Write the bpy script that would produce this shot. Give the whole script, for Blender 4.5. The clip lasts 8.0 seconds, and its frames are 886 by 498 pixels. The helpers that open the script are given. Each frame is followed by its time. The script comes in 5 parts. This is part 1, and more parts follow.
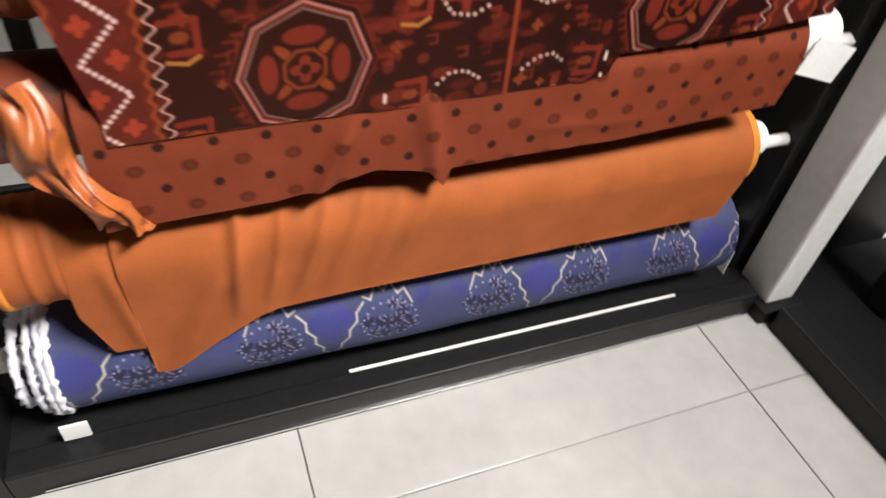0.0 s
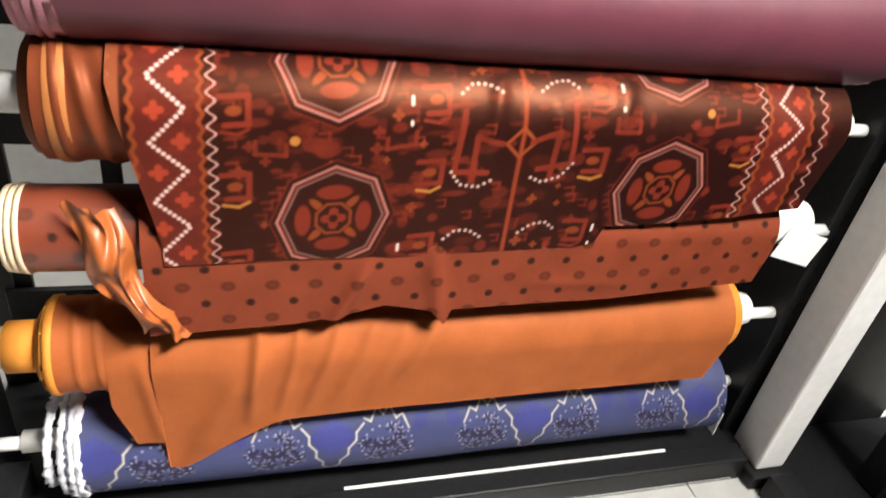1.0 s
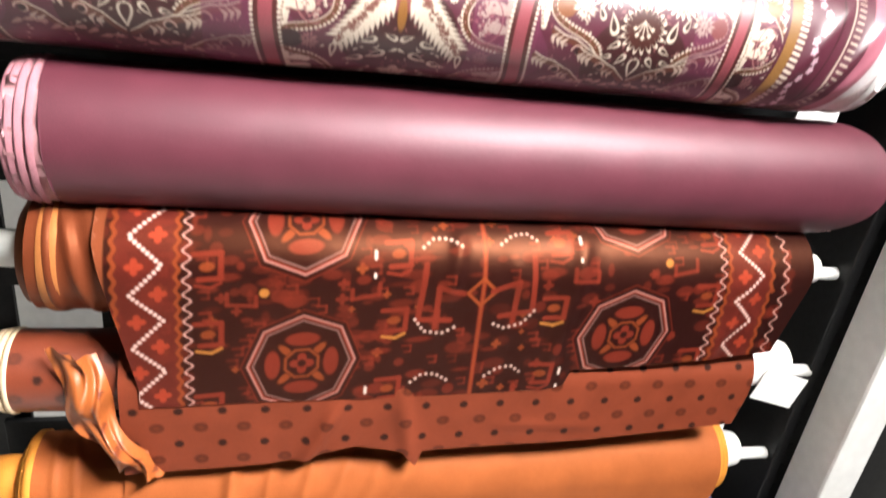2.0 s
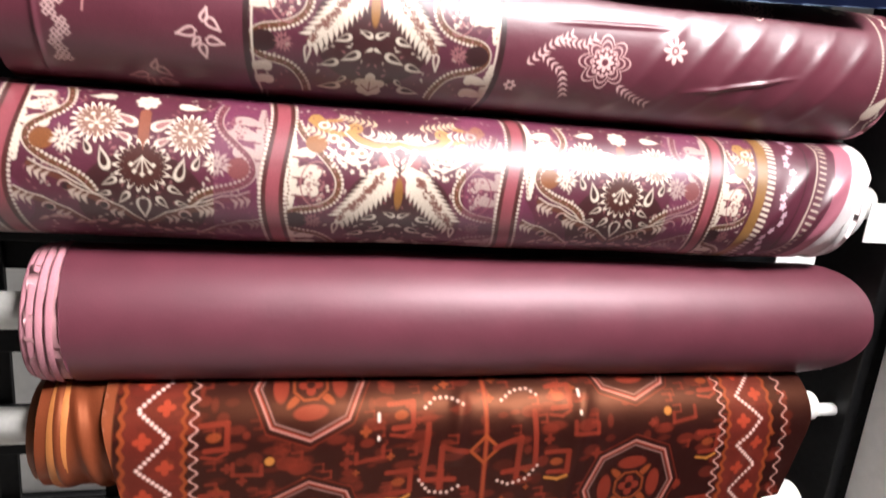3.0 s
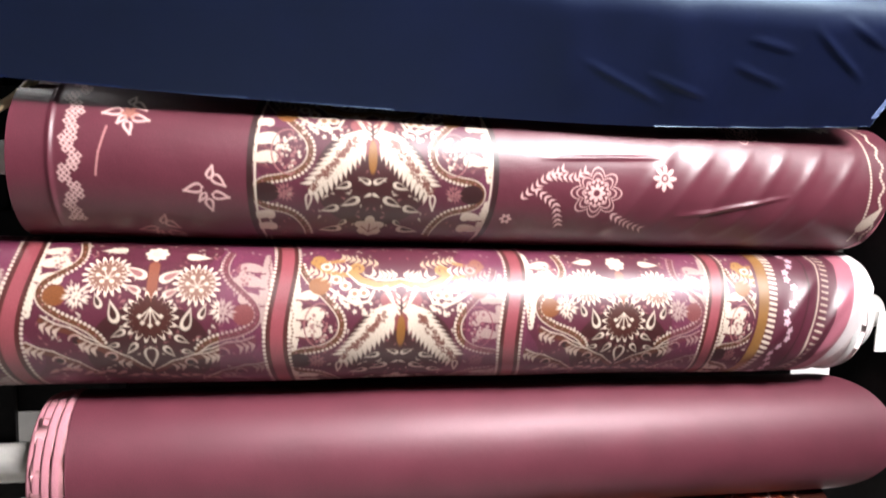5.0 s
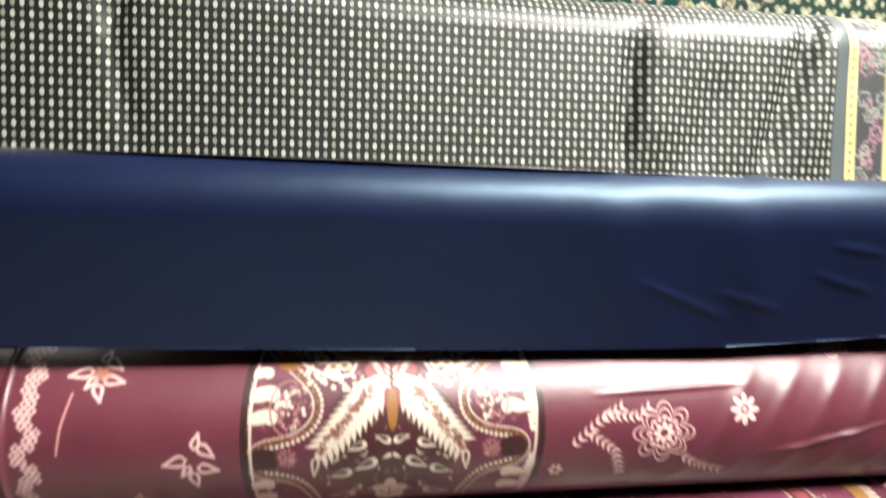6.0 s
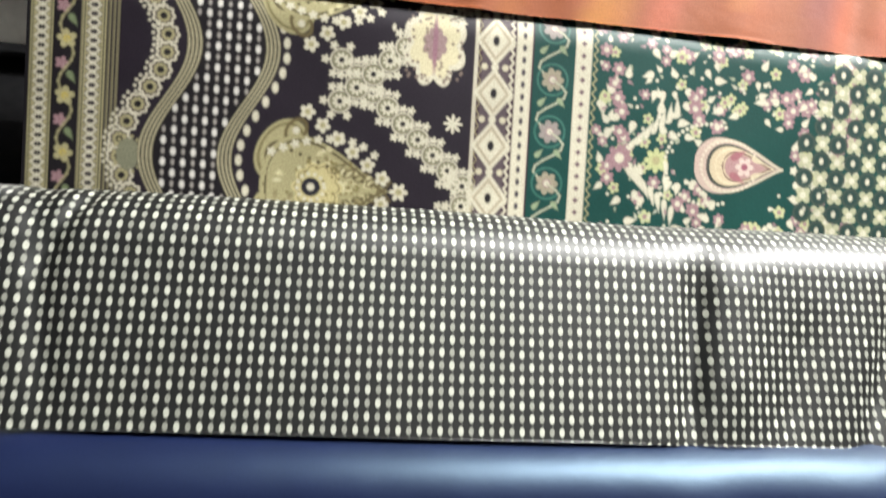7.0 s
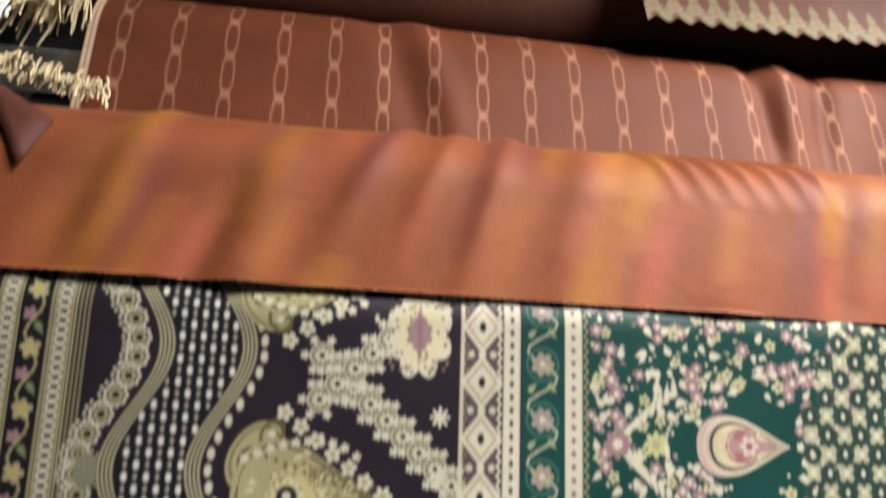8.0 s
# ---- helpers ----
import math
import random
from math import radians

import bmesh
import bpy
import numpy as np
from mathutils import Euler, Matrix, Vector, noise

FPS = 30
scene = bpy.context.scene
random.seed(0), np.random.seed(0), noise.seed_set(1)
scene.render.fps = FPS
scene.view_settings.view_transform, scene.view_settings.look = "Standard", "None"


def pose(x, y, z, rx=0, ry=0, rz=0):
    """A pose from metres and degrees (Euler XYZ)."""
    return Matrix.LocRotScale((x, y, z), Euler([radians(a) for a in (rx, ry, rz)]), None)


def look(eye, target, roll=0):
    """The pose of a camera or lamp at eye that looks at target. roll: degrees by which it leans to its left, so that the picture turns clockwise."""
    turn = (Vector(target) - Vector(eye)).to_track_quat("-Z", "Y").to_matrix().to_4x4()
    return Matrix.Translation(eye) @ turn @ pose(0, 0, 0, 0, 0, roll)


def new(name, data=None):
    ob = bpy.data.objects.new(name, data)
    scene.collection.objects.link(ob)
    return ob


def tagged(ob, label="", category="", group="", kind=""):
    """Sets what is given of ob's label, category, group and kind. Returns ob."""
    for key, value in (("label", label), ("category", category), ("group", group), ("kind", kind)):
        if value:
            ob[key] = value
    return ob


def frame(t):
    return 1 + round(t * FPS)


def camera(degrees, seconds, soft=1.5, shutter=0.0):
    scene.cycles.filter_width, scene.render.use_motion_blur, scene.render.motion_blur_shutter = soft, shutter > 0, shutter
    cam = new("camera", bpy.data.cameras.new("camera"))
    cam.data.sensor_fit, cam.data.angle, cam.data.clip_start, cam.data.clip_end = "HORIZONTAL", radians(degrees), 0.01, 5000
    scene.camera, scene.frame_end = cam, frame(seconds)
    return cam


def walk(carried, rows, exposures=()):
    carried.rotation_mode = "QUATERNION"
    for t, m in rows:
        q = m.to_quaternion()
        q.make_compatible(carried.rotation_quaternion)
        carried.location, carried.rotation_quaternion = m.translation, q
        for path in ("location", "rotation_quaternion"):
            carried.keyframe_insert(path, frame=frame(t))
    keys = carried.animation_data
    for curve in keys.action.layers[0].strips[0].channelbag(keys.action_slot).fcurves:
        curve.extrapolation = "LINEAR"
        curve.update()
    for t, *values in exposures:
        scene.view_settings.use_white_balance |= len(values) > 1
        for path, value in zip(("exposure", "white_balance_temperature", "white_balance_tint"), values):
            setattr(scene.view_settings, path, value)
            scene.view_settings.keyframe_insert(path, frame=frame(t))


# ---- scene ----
cam = camera(66.0, 8.0, shutter=0.4)
PATH = [
    (0, (-0.375, -0.657, 0.995), (0.256, 0.656, -0.376), 7.7),
    (0.5, (-0.43, -0.731, 1.031), (0.167, 0.74, -0.184), 10.7),
    (1, (-0.365, -0.756, 1.085), (0.203, 0.827, 0.003), 9.8),
    (1.5, (-0.299, -0.774, 1.11), (0.173, 0.893, 0.111), 8.8),
    (2, (-0.286, -0.788, 1.164), (0.182, 0.974, 0.341), 7.9),
    (2.2, (-0.286, -0.792, 1.176), (0.184, 1.001, 0.425), 7.9),
    (3.3, (-0.295, -0.808, 1.244), (0.153, 1.094, 0.818), 4.5),
    (3.5, (-0.29, -0.81, 1.248), (0.154, 1.101, 0.858), 4.3),
    (4, (-0.292, -0.812, 1.273), (0.163, 1.099, 0.899), 4.1),
    (4.2, (-0.296, -0.811, 1.279), (0.166, 1.098, 0.9), 4.4),
    (5.3, (-0.262, -0.808, 1.299), (0.115, 1.151, 1.167), 1.9),
    (5.5, (-0.253, -0.785, 1.319), (0.104, 1.182, 1.272), 2.0),
    (6, (-0.265, -0.666, 1.419), (0.073, 1.303, 1.520), 0.1),
    (6.2, (-0.269, -0.627, 1.448), (0.060, 1.340, 1.602), 1.2),
    (6.5, (-0.248, -0.583, 1.497), (0.046, 1.379, 1.753), 2.0),
    (6.7, (-0.241, -0.558, 1.511), (0.031, 1.379, 1.929), 1.6),
    (7, (-0.240, -0.529, 1.522), (0.036, 1.364, 2.105), 0.6),
    (7.5, (-0.244, -0.514, 1.572), (0.048, 1.316, 2.326), -0.6),
    (8, (-0.246, -0.547, 1.646), (0.058, 1.175, 2.617), -1.4),
]
EXPOSURES = [
    (0.0, 0.05, 6500, 10),
    (1.0, 0.4, 6550, 8),
    (2.0, 0.6, 6450, 9),
    (3.3, 0.15, 6350, 14),
    (5.2, 0.15, 6350, 14),
    (5.5, 0.2, 6700, 6),
    (6.5, 0.12, 6500, 6),
    (7.2, 0.1, 6400, 8),
    (8.0, -0.25, 6550, 11),
]
walk(cam, [(t, look(eye, target, roll)) for t, eye, target, roll in PATH], EXPOSURES)

# ---- light: ceiling panels out of view ----
world = bpy.data.worlds.new("world")
scene.world = world
world.use_nodes = True
world.node_tree.nodes["Background"].inputs[0].default_value = (1.0, 0.98, 0.95, 1)
world.node_tree.nodes["Background"].inputs[1].default_value = 0.03

# position, size, power, the point that it is turned to and its beam in degrees
# the second lamp is added to brighten the white board behind the rack
LAMPS = [(1.15, -1.2, 3.05, 1.6, 0.5, 130.0, (0.35, -0.1, 1.35), 88), (-0.2, 0.75, 3.05, 2.4, 0.3, 50.0, (-0.2, 0.75, 0.0), 180)]
for lx, ly, lz, lw, lh, power, aim, beam in LAMPS:
    lamp = bpy.data.lights.new("ceiling_lamp", "AREA")
    lamp.shape, lamp.size, lamp.size_y, lamp.energy, lamp.color = "RECTANGLE", lw, lh, power, (1.0, 0.97, 0.93)
    lamp.spread = math.radians(beam)
    new("ceiling_lamp", lamp).matrix_world = look((lx, ly, lz), aim)


# ---- materials ----
def material(name, color, rough=0.6, metal=0.0, spec=0.5, grain=0.15, scale=60.0, bump=0.1, dist=0.001, stain=0.1, emit=0.0):
    m = bpy.data.materials.new(name)
    m.use_nodes = True
    n, l = m.node_tree.nodes, m.node_tree.links
    p = n["Principled BSDF"]
    co = n.new("ShaderNodeTexCoord")
    fine, broad = n.new("ShaderNodeTexNoise"), n.new("ShaderNodeTexNoise")
    fine.inputs["Scale"].default_value, fine.inputs["Detail"].default_value = scale, 6.0
    broad.inputs["Scale"].default_value, broad.inputs["Detail"].default_value = 4.0, 4.0
    l.new(co.outputs["Object"], fine.inputs["Vector"])
    l.new(co.outputs["Object"], broad.inputs["Vector"])
    v1, v2 = n.new("ShaderNodeMapRange"), n.new("ShaderNodeMapRange")
    for v, src, amount in ((v1, fine, grain), (v2, broad, stain)):
        v.inputs["From Min"].default_value, v.inputs["From Max"].default_value = 0.3, 0.7
        v.inputs["To Min"].default_value, v.inputs["To Max"].default_value = 1 - amount, 1 + amount
        l.new(src.outputs["Fac"], v.inputs["Value"])
    both = n.new("ShaderNodeMath")
    both.operation = "MULTIPLY"
    l.new(v1.outputs[0], both.inputs[0])
    l.new(v2.outputs[0], both.inputs[1])
    mul = n.new("ShaderNodeVectorMath")
    mul.operation = "SCALE"
    mul.inputs[0].default_value = color
    l.new(both.outputs[0], mul.inputs["Scale"])
    l.new(mul.outputs[0], p.inputs["Base Color"])
    p.inputs["Roughness"].default_value, p.inputs["Metallic"].default_value = rough, metal
    p.inputs["Specular IOR Level"].default_value = spec
    b = n.new("ShaderNodeBump")
    b.inputs["Strength"].default_value, b.inputs["Distance"].default_value = bump, dist
    l.new(fine.outputs["Fac"], b.inputs["Height"])
    l.new(b.outputs[0], p.inputs["Normal"])
    if emit:
        p.inputs["Emission Color"].default_value = (1, 0.98, 0.95, 1)
        p.inputs["Emission Strength"].default_value = emit
    return m


def fabric(name, rough=0.4, spec=0.5, sheen=0.15, bump=0.12, wrinkle=0.15, spots=False, tint=(1, 1, 1)):
    """Woven cloth: dyed or printed colours lie in the colour attribute, the weave and creases in the relief."""
    m = bpy.data.materials.new(name)
    m.use_nodes = True
    n, l = m.node_tree.nodes, m.node_tree.links
    p = n["Principled BSDF"]
    col = n.new("ShaderNodeAttribute")
    col.attribute_name = "Col"
    uv = n.new("ShaderNodeUVMap")
    noise1, noise2 = n.new("ShaderNodeTexNoise"), n.new("ShaderNodeTexNoise")
    noise1.inputs["Scale"].default_value, noise1.inputs["Detail"].default_value = 700.0, 3.0
    noise2.inputs["Scale"].default_value, noise2.inputs["Detail"].default_value = 14.0, 5.0
    l.new(uv.outputs[0], noise1.inputs["Vector"])
    l.new(uv.outputs[0], noise2.inputs["Vector"])
    v = n.new("ShaderNodeMapRange")
    v.inputs["From Min"].default_value, v.inputs["From Max"].default_value = 0.3, 0.7
    v.inputs["To Min"].default_value, v.inputs["To Max"].default_value = 0.86, 1.1
    l.new(noise2.outputs["Fac"], v.inputs["Value"])
    v3 = n.new("ShaderNodeMapRange")
    v3.inputs["From Min"].default_value, v3.inputs["From Max"].default_value = 0.3, 0.7
    v3.inputs["To Min"].default_value, v3.inputs["To Max"].default_value = 0.82, 1.14
    l.new(noise1.outputs["Fac"], v3.inputs["Value"])
    both = n.new("ShaderNodeMath")
    both.operation = "MULTIPLY"
    l.new(v.outputs[0], both.inputs[0])
    l.new(v3.outputs[0], both.inputs[1])
    mul = n.new("ShaderNodeVectorMath")
    mul.operation = "SCALE"
    l.new(both.outputs[0], mul.inputs["Scale"])
    colour = col.outputs["Color"]
    if spots:
        colour = woven_spots(n, l, uv, colour)
    l.new(colour, mul.inputs[0])
    l.new(mul.outputs[0], p.inputs["Base Color"])
    p.inputs["Roughness"].default_value = rough
    p.inputs["Specular IOR Level"].default_value = spec
    p.inputs["Specular Tint"].default_value = (*tint, 1)
    p.inputs["Sheen Weight"].default_value, p.inputs["Sheen Roughness"].default_value = sheen, 0.4
    b1, b2 = n.new("ShaderNodeBump"), n.new("ShaderNodeBump")
    b1.inputs["Strength"].default_value, b1.inputs["Distance"].default_value = wrinkle, 0.012
    b2.inputs["Strength"].default_value, b2.inputs["Distance"].default_value = bump, 0.0008
    l.new(noise2.outputs["Fac"], b1.inputs["Height"])
    l.new(noise1.outputs["Fac"], b2.inputs["Height"])
    l.new(b1.outputs[0], b2.inputs["Normal"])
    l.new(b2.outputs[0], p.inputs["Normal"])
    return m


def woven_spots(n, l, uv, colour):
    """Rows of pale oval spots, every second column narrower, on the cloth's colour."""
    sep = n.new("ShaderNodeSeparateXYZ")
    l.new(uv.outputs[0], sep.inputs[0])

    def math_node(op, a, b=None):
        x = n.new("ShaderNodeMath")
        x.operation = op
        for k, val in enumerate((a, b)):
            if val is None:
                continue
            if isinstance(val, (int, float)):
                x.inputs[k].default_value = val
            else:
                l.new(val, x.inputs[k])
        return x.outputs[0]

    total = None
    for ou, ov, wide, tall, strength in ((0.0, 0.0, 0.0020, 0.0034, 1.0), (0.0077, 0.0095, 0.0020, 0.0034, 1.0), (0.0077, 0.0, 0.0019, 0.0030, 0.55), (0.0, 0.0095, 0.0019, 0.0030, 0.55)):
        u = math_node("SUBTRACT", math_node("MODULO", math_node("ADD", sep.outputs[0], 3.0 + ou), 0.0154), 0.0077)
        v = math_node("SUBTRACT", math_node("MODULO", math_node("ADD", sep.outputs[1], 3.0 + ov), 0.0190), 0.0095)
        d = math_node("ADD", math_node("POWER", math_node("DIVIDE", u, wide), 2.0), math_node("POWER", math_node("DIVIDE", v, tall), 2.0))
        inside = n.new("ShaderNodeMapRange")
        inside.inputs["From Min"].default_value, inside.inputs["From Max"].default_value = 1.3, 0.7
        inside.inputs["To Max"].default_value = strength
        l.new(d, inside.inputs["Value"])
        total = inside.outputs[0] if total is None else math_node("MAXIMUM", total, inside.outputs[0])
    thread = math_node("ABSOLUTE", math_node("SUBTRACT", math_node("MODULO", math_node("ADD", sep.outputs[0], 3.0), 0.0077), 0.0004))
    line = n.new("ShaderNodeMapRange")
    line.inputs["From Min"].default_value, line.inputs["From Max"].default_value, line.inputs["To Max"].default_value = 0.0011, 0.0006, 0.13
    l.new(thread, line.inputs["Value"])
    total = math_node("MAXIMUM", total, line.outputs[0])
    edge = n.new("ShaderNodeMapRange")
    edge.inputs["From Min"].default_value, edge.inputs["From Max"].default_value = 0.270, 0.267
    l.new(sep.outputs[0], edge.inputs["Value"])
    fac = math_node("MULTIPLY", total, edge.outputs[0])
    mix = n.new("ShaderNodeMix")
    mix.data_type = "RGBA"
    l.new(fac, mix.inputs["Factor"])
    l.new(colour, mix.inputs["A"])
    mix.inputs["B"].default_value = (0.36, 0.37, 0.32, 1)
    return mix.outputs["Result"]


SATIN = fabric("satin_cloth", 0.52, 0.7, 0.0, 0.08, 0.10, tint=(1.0, 0.82, 0.86))
BLUE_SATIN = fabric("blue_satin_cloth", 0.44, 0.5, 0.0, 0.08, 0.10, tint=(0.55, 0.8, 1.0))
PRINT = fabric("printed_satin_cloth", 0.42, 0.65, 0.0, 0.1, 0.14)
CARPET = fabric("carpet_print_cloth", 0.45, 0.45, 0.0, 0.1, 0.16, tint=(1.0, 0.36, 0.18))
DAMASK = fabric("damask_cloth", 0.55, 0.4, 0.0, 0.1, 0.14)
BROCADE = fabric("brocade_cloth", 0.45, 0.22, 0.0, 0.12, 0.14)
SILK = fabric("dotted_silk_cloth", 0.40, 0.6, 0.0, 0.08, 0.12)
COTTON = fabric("plain_cotton_cloth", 0.58, 0.10, 0.0, 0.12, 0.18)
SPOTTED = fabric("spotted_jacquard_cloth", 0.48, 0.45, 0.0, 0.1, 0.12, spots=True)
CARD = material("white_cardboard", (0.82, 0.8, 0.76), 0.7, grain=0.06, scale=120, stain=0.06)
PAPER = material("white_paper", (0.85, 0.85, 0.83), 0.6, grain=0.03, scale=200)
BLACK_METAL = material("black_painted_steel", (0.010, 0.010, 0.011), 0.45, spec=0.3, grain=0.3, scale=80, bump=0.04)
WHITE_METAL = material("white_painted_steel", (0.88, 0.87, 0.85), 0.35, grain=0.04, scale=50, bump=0.03, stain=0.06)
CHROME = material("chromed_steel", (0.75, 0.75, 0.75), 0.22, 1.0, grain=0.05, scale=100)
TILE = material("pale_glazed_floor_tile", (0.50, 0.49, 0.465), 0.28, grain=0.05, scale=25, bump=0.02, stain=0.1)
GROUT = material("grey_grout", (0.3, 0.29, 0.27), 0.9, grain=0.2, scale=150)
DARK_SHELL = material("dark_grey_shell", (0.07, 0.068, 0.066), 0.8, grain=0.05, scale=90)
FRINGE = material("cream_yarn", (0.7, 0.58, 0.36), 0.8, grain=0.2, scale=200)
DIFFUSER = material("lamp_diffuser", (0.9, 0.9, 0.9), 0.5, emit=3.0)


# ---- building helpers ----
def link(name, me, mat, parent=None, label=""):
    me.materials.append(mat)
    ob = new(name, me)
    if parent is not None:
        ob.parent = parent
    if label:
        ob["label"] = label
    return ob


def part(name, bm, mat, parent, label="", smooth=True):
    me = bpy.data.meshes.new(name)
    bm.to_mesh(me)
    bm.free()
    for f in me.polygons:
        f.use_smooth = smooth
    return link(name, me, mat, parent, label)


def box(x0, x1, y0, y1, z0, z1, bevel=0.002, bm=None):
    bm = bm or bmesh.new()
    got = bmesh.ops.create_cube(bm, size=1, matrix=Matrix.Translation(((x0 + x1) / 2, (y0 + y1) / 2, (z0 + z1) / 2)) @ Matrix.Diagonal((x1 - x0, y1 - y0, z1 - z0, 1)))
    if bevel:
        edges = list({e for v in got["verts"] for e in v.link_edges})
        bmesh.ops.bevel(bm, geom=edges, offset=bevel, segments=2, affect="EDGES", profile=0.5)
    return bm


def tube_along_x(x0, x1, y, z, r, hole=0.0, seg=28, bm=None):
    """A rod, or with a hole a tube with wall thickness, along x."""
    bm = bm or bmesh.new()
    rims = [(x0, r), (x1, r)] + ([(x1, hole), (x0, hole)] if hole else [])
    rings = [[bm.verts.new((x, y + q * math.cos(2 * math.pi * k / seg), z + q * math.sin(2 * math.pi * k / seg))) for k in range(seg)] for x, q in rims]
    for i in range(len(rings) if hole else 1):
        a, b = rings[i], rings[(i + 1) % len(rings)]
        for k in range(seg):
            bm.faces.new((a[k], b[k], b[(k + 1) % seg], a[(k + 1) % seg]))
    if not hole:
        bm.faces.new(rings[0])
        bm.faces.new(rings[1][::-1])
    bmesh.ops.recalc_face_normals(bm, faces=bm.faces)
    return bm


def grid_mesh(name, X, Y, Z, color, U, V):
    """A smooth sheet from arrays of shape (nx, ns), with a colour and a UV (metres of cloth) at each point."""
    nx, ns = X.shape
    me = bpy.data.meshes.new(name)
    me.vertices.add(nx * ns)
    me.vertices.foreach_set("co", np.stack([X, Y, Z], -1).astype(np.float32).ravel())
    idx = np.arange(nx * ns).reshape(nx, ns)
    quads = np.stack([idx[:-1, :-1], idx[:-1, 1:], idx[1:, 1:], idx[1:, :-1]], -1).reshape(-1)
    nq = len(quads) // 4
    me.loops.add(nq * 4)
    me.loops.foreach_set("vertex_index", quads.astype(np.int32))
    me.polygons.add(nq)
    me.polygons.foreach_set("loop_start", np.arange(0, nq * 4, 4, dtype=np.int32))
    me.polygons.foreach_set("use_smooth", np.ones(nq, dtype=bool))
    me.update(calc_edges=True)
    col = np.concatenate([np.broadcast_to(color, X.shape + (3,)), np.ones(X.shape + (1,))], -1).reshape(-1, 4)
    me.attributes.new("Col", "FLOAT_COLOR", "POINT").data.foreach_set("color", col.astype(np.float32).ravel())
    uv = np.stack([np.broadcast_to(U, X.shape), np.broadcast_to(V, X.shape)], -1).reshape(-1, 2)
    me.uv_layers.new(name="UVMap").data.foreach_set("uv", uv[quads].astype(np.float32).ravel())
    return me


def ridges(U, V, lines):
    """Creases: rows of x, s, x, s (ends, metres of cloth), width, height."""
    out = np.zeros(U.shape)
    for u0, v0, u1, v1, w, h in lines:
        du, dv = u1 - u0, v1 - v0
        k = np.clip(((U - u0) * du + (V - v0) * dv) / (du * du + dv * dv), -0.2, 1.2)
        d = np.hypot(U - u0 - k * du, V - v0 - k * dv)
        fade = np.clip(np.minimum(k + 0.2, 1.2 - k) / 0.4, 0, 1)
        out += h * np.exp(-((d / w) ** 2)) * fade
    return out


def ripple(U, V, seed, amount):
    """Slow unevenness of wound cloth."""
    r = np.random.RandomState(seed)
    out = np.zeros(U.shape)
    for k in range(7):
        fu, fv, ph = r.uniform(4, 30), r.uniform(-14, 14), r.uniform(0, 6.3)
        out += np.sin(U * fu + V * fv + ph) / (1 + 0.12 * fu)
    return amount * out


def wrap(name, parent, mat, zc, r, us, ss, paint, left=None, right=None, flat=None, bulge=None, y0=0.0, low=None, label=""):
    """Cloth wound on a roll of radius r whose front stands at y0. us: stations along the roll, ss: metres of cloth from its top
    over the front. flat: the angle (radians from the top) from which the cloth hangs straight. left and right give the cloth's
    ends as functions of s, low the hem as a function of x. paint(U, V, us, ss) gives the colours, bulge(U, V) the relief in metres."""
    U, V = np.meshgrid(us, ss, indexing="ij")
    u0, u1 = us[0], us[-1]
    X = U.copy()
    if left is not None or right is not None:
        a = np.full(V.shape, u0) if left is None else left(V)
        b = np.full(V.shape, u1) if right is None else right(V)
        X = np.clip(U, a, b)
    if low is not None:
        V = np.minimum(V, low(X))
    lift = bulge(X, V) if bulge is not None else 0.0
    ang = V / r
    lim = flat if flat is not None else 99.0
    bent = np.minimum(ang, lim)
    rest = np.maximum(V - lim * r, 0.0)
    q = r + lift
    Y = y0 + r - q * np.sin(bent) - rest * np.cos(bent)
    Z = zc + q * np.cos(bent) - rest * np.sin(bent)
    return link(name, grid_mesh(name, X, Y, Z, paint(X, V, us, ss), X, V), mat, parent, label)


def arc(r, s0, s1, fine, coarse=14):
    """Stations round a full roll: close together from s0 to s1, far apart behind."""
    front = np.arange(s0, s1 + fine, fine)
    back = np.linspace(s1 + fine, s0 + 2 * math.pi * r, coarse)[1:]
    return np.concatenate([front, back])


def plain(color):
    return lambda U, V, us, ss: np.broadcast_to(np.array(color), U.shape + (3,))


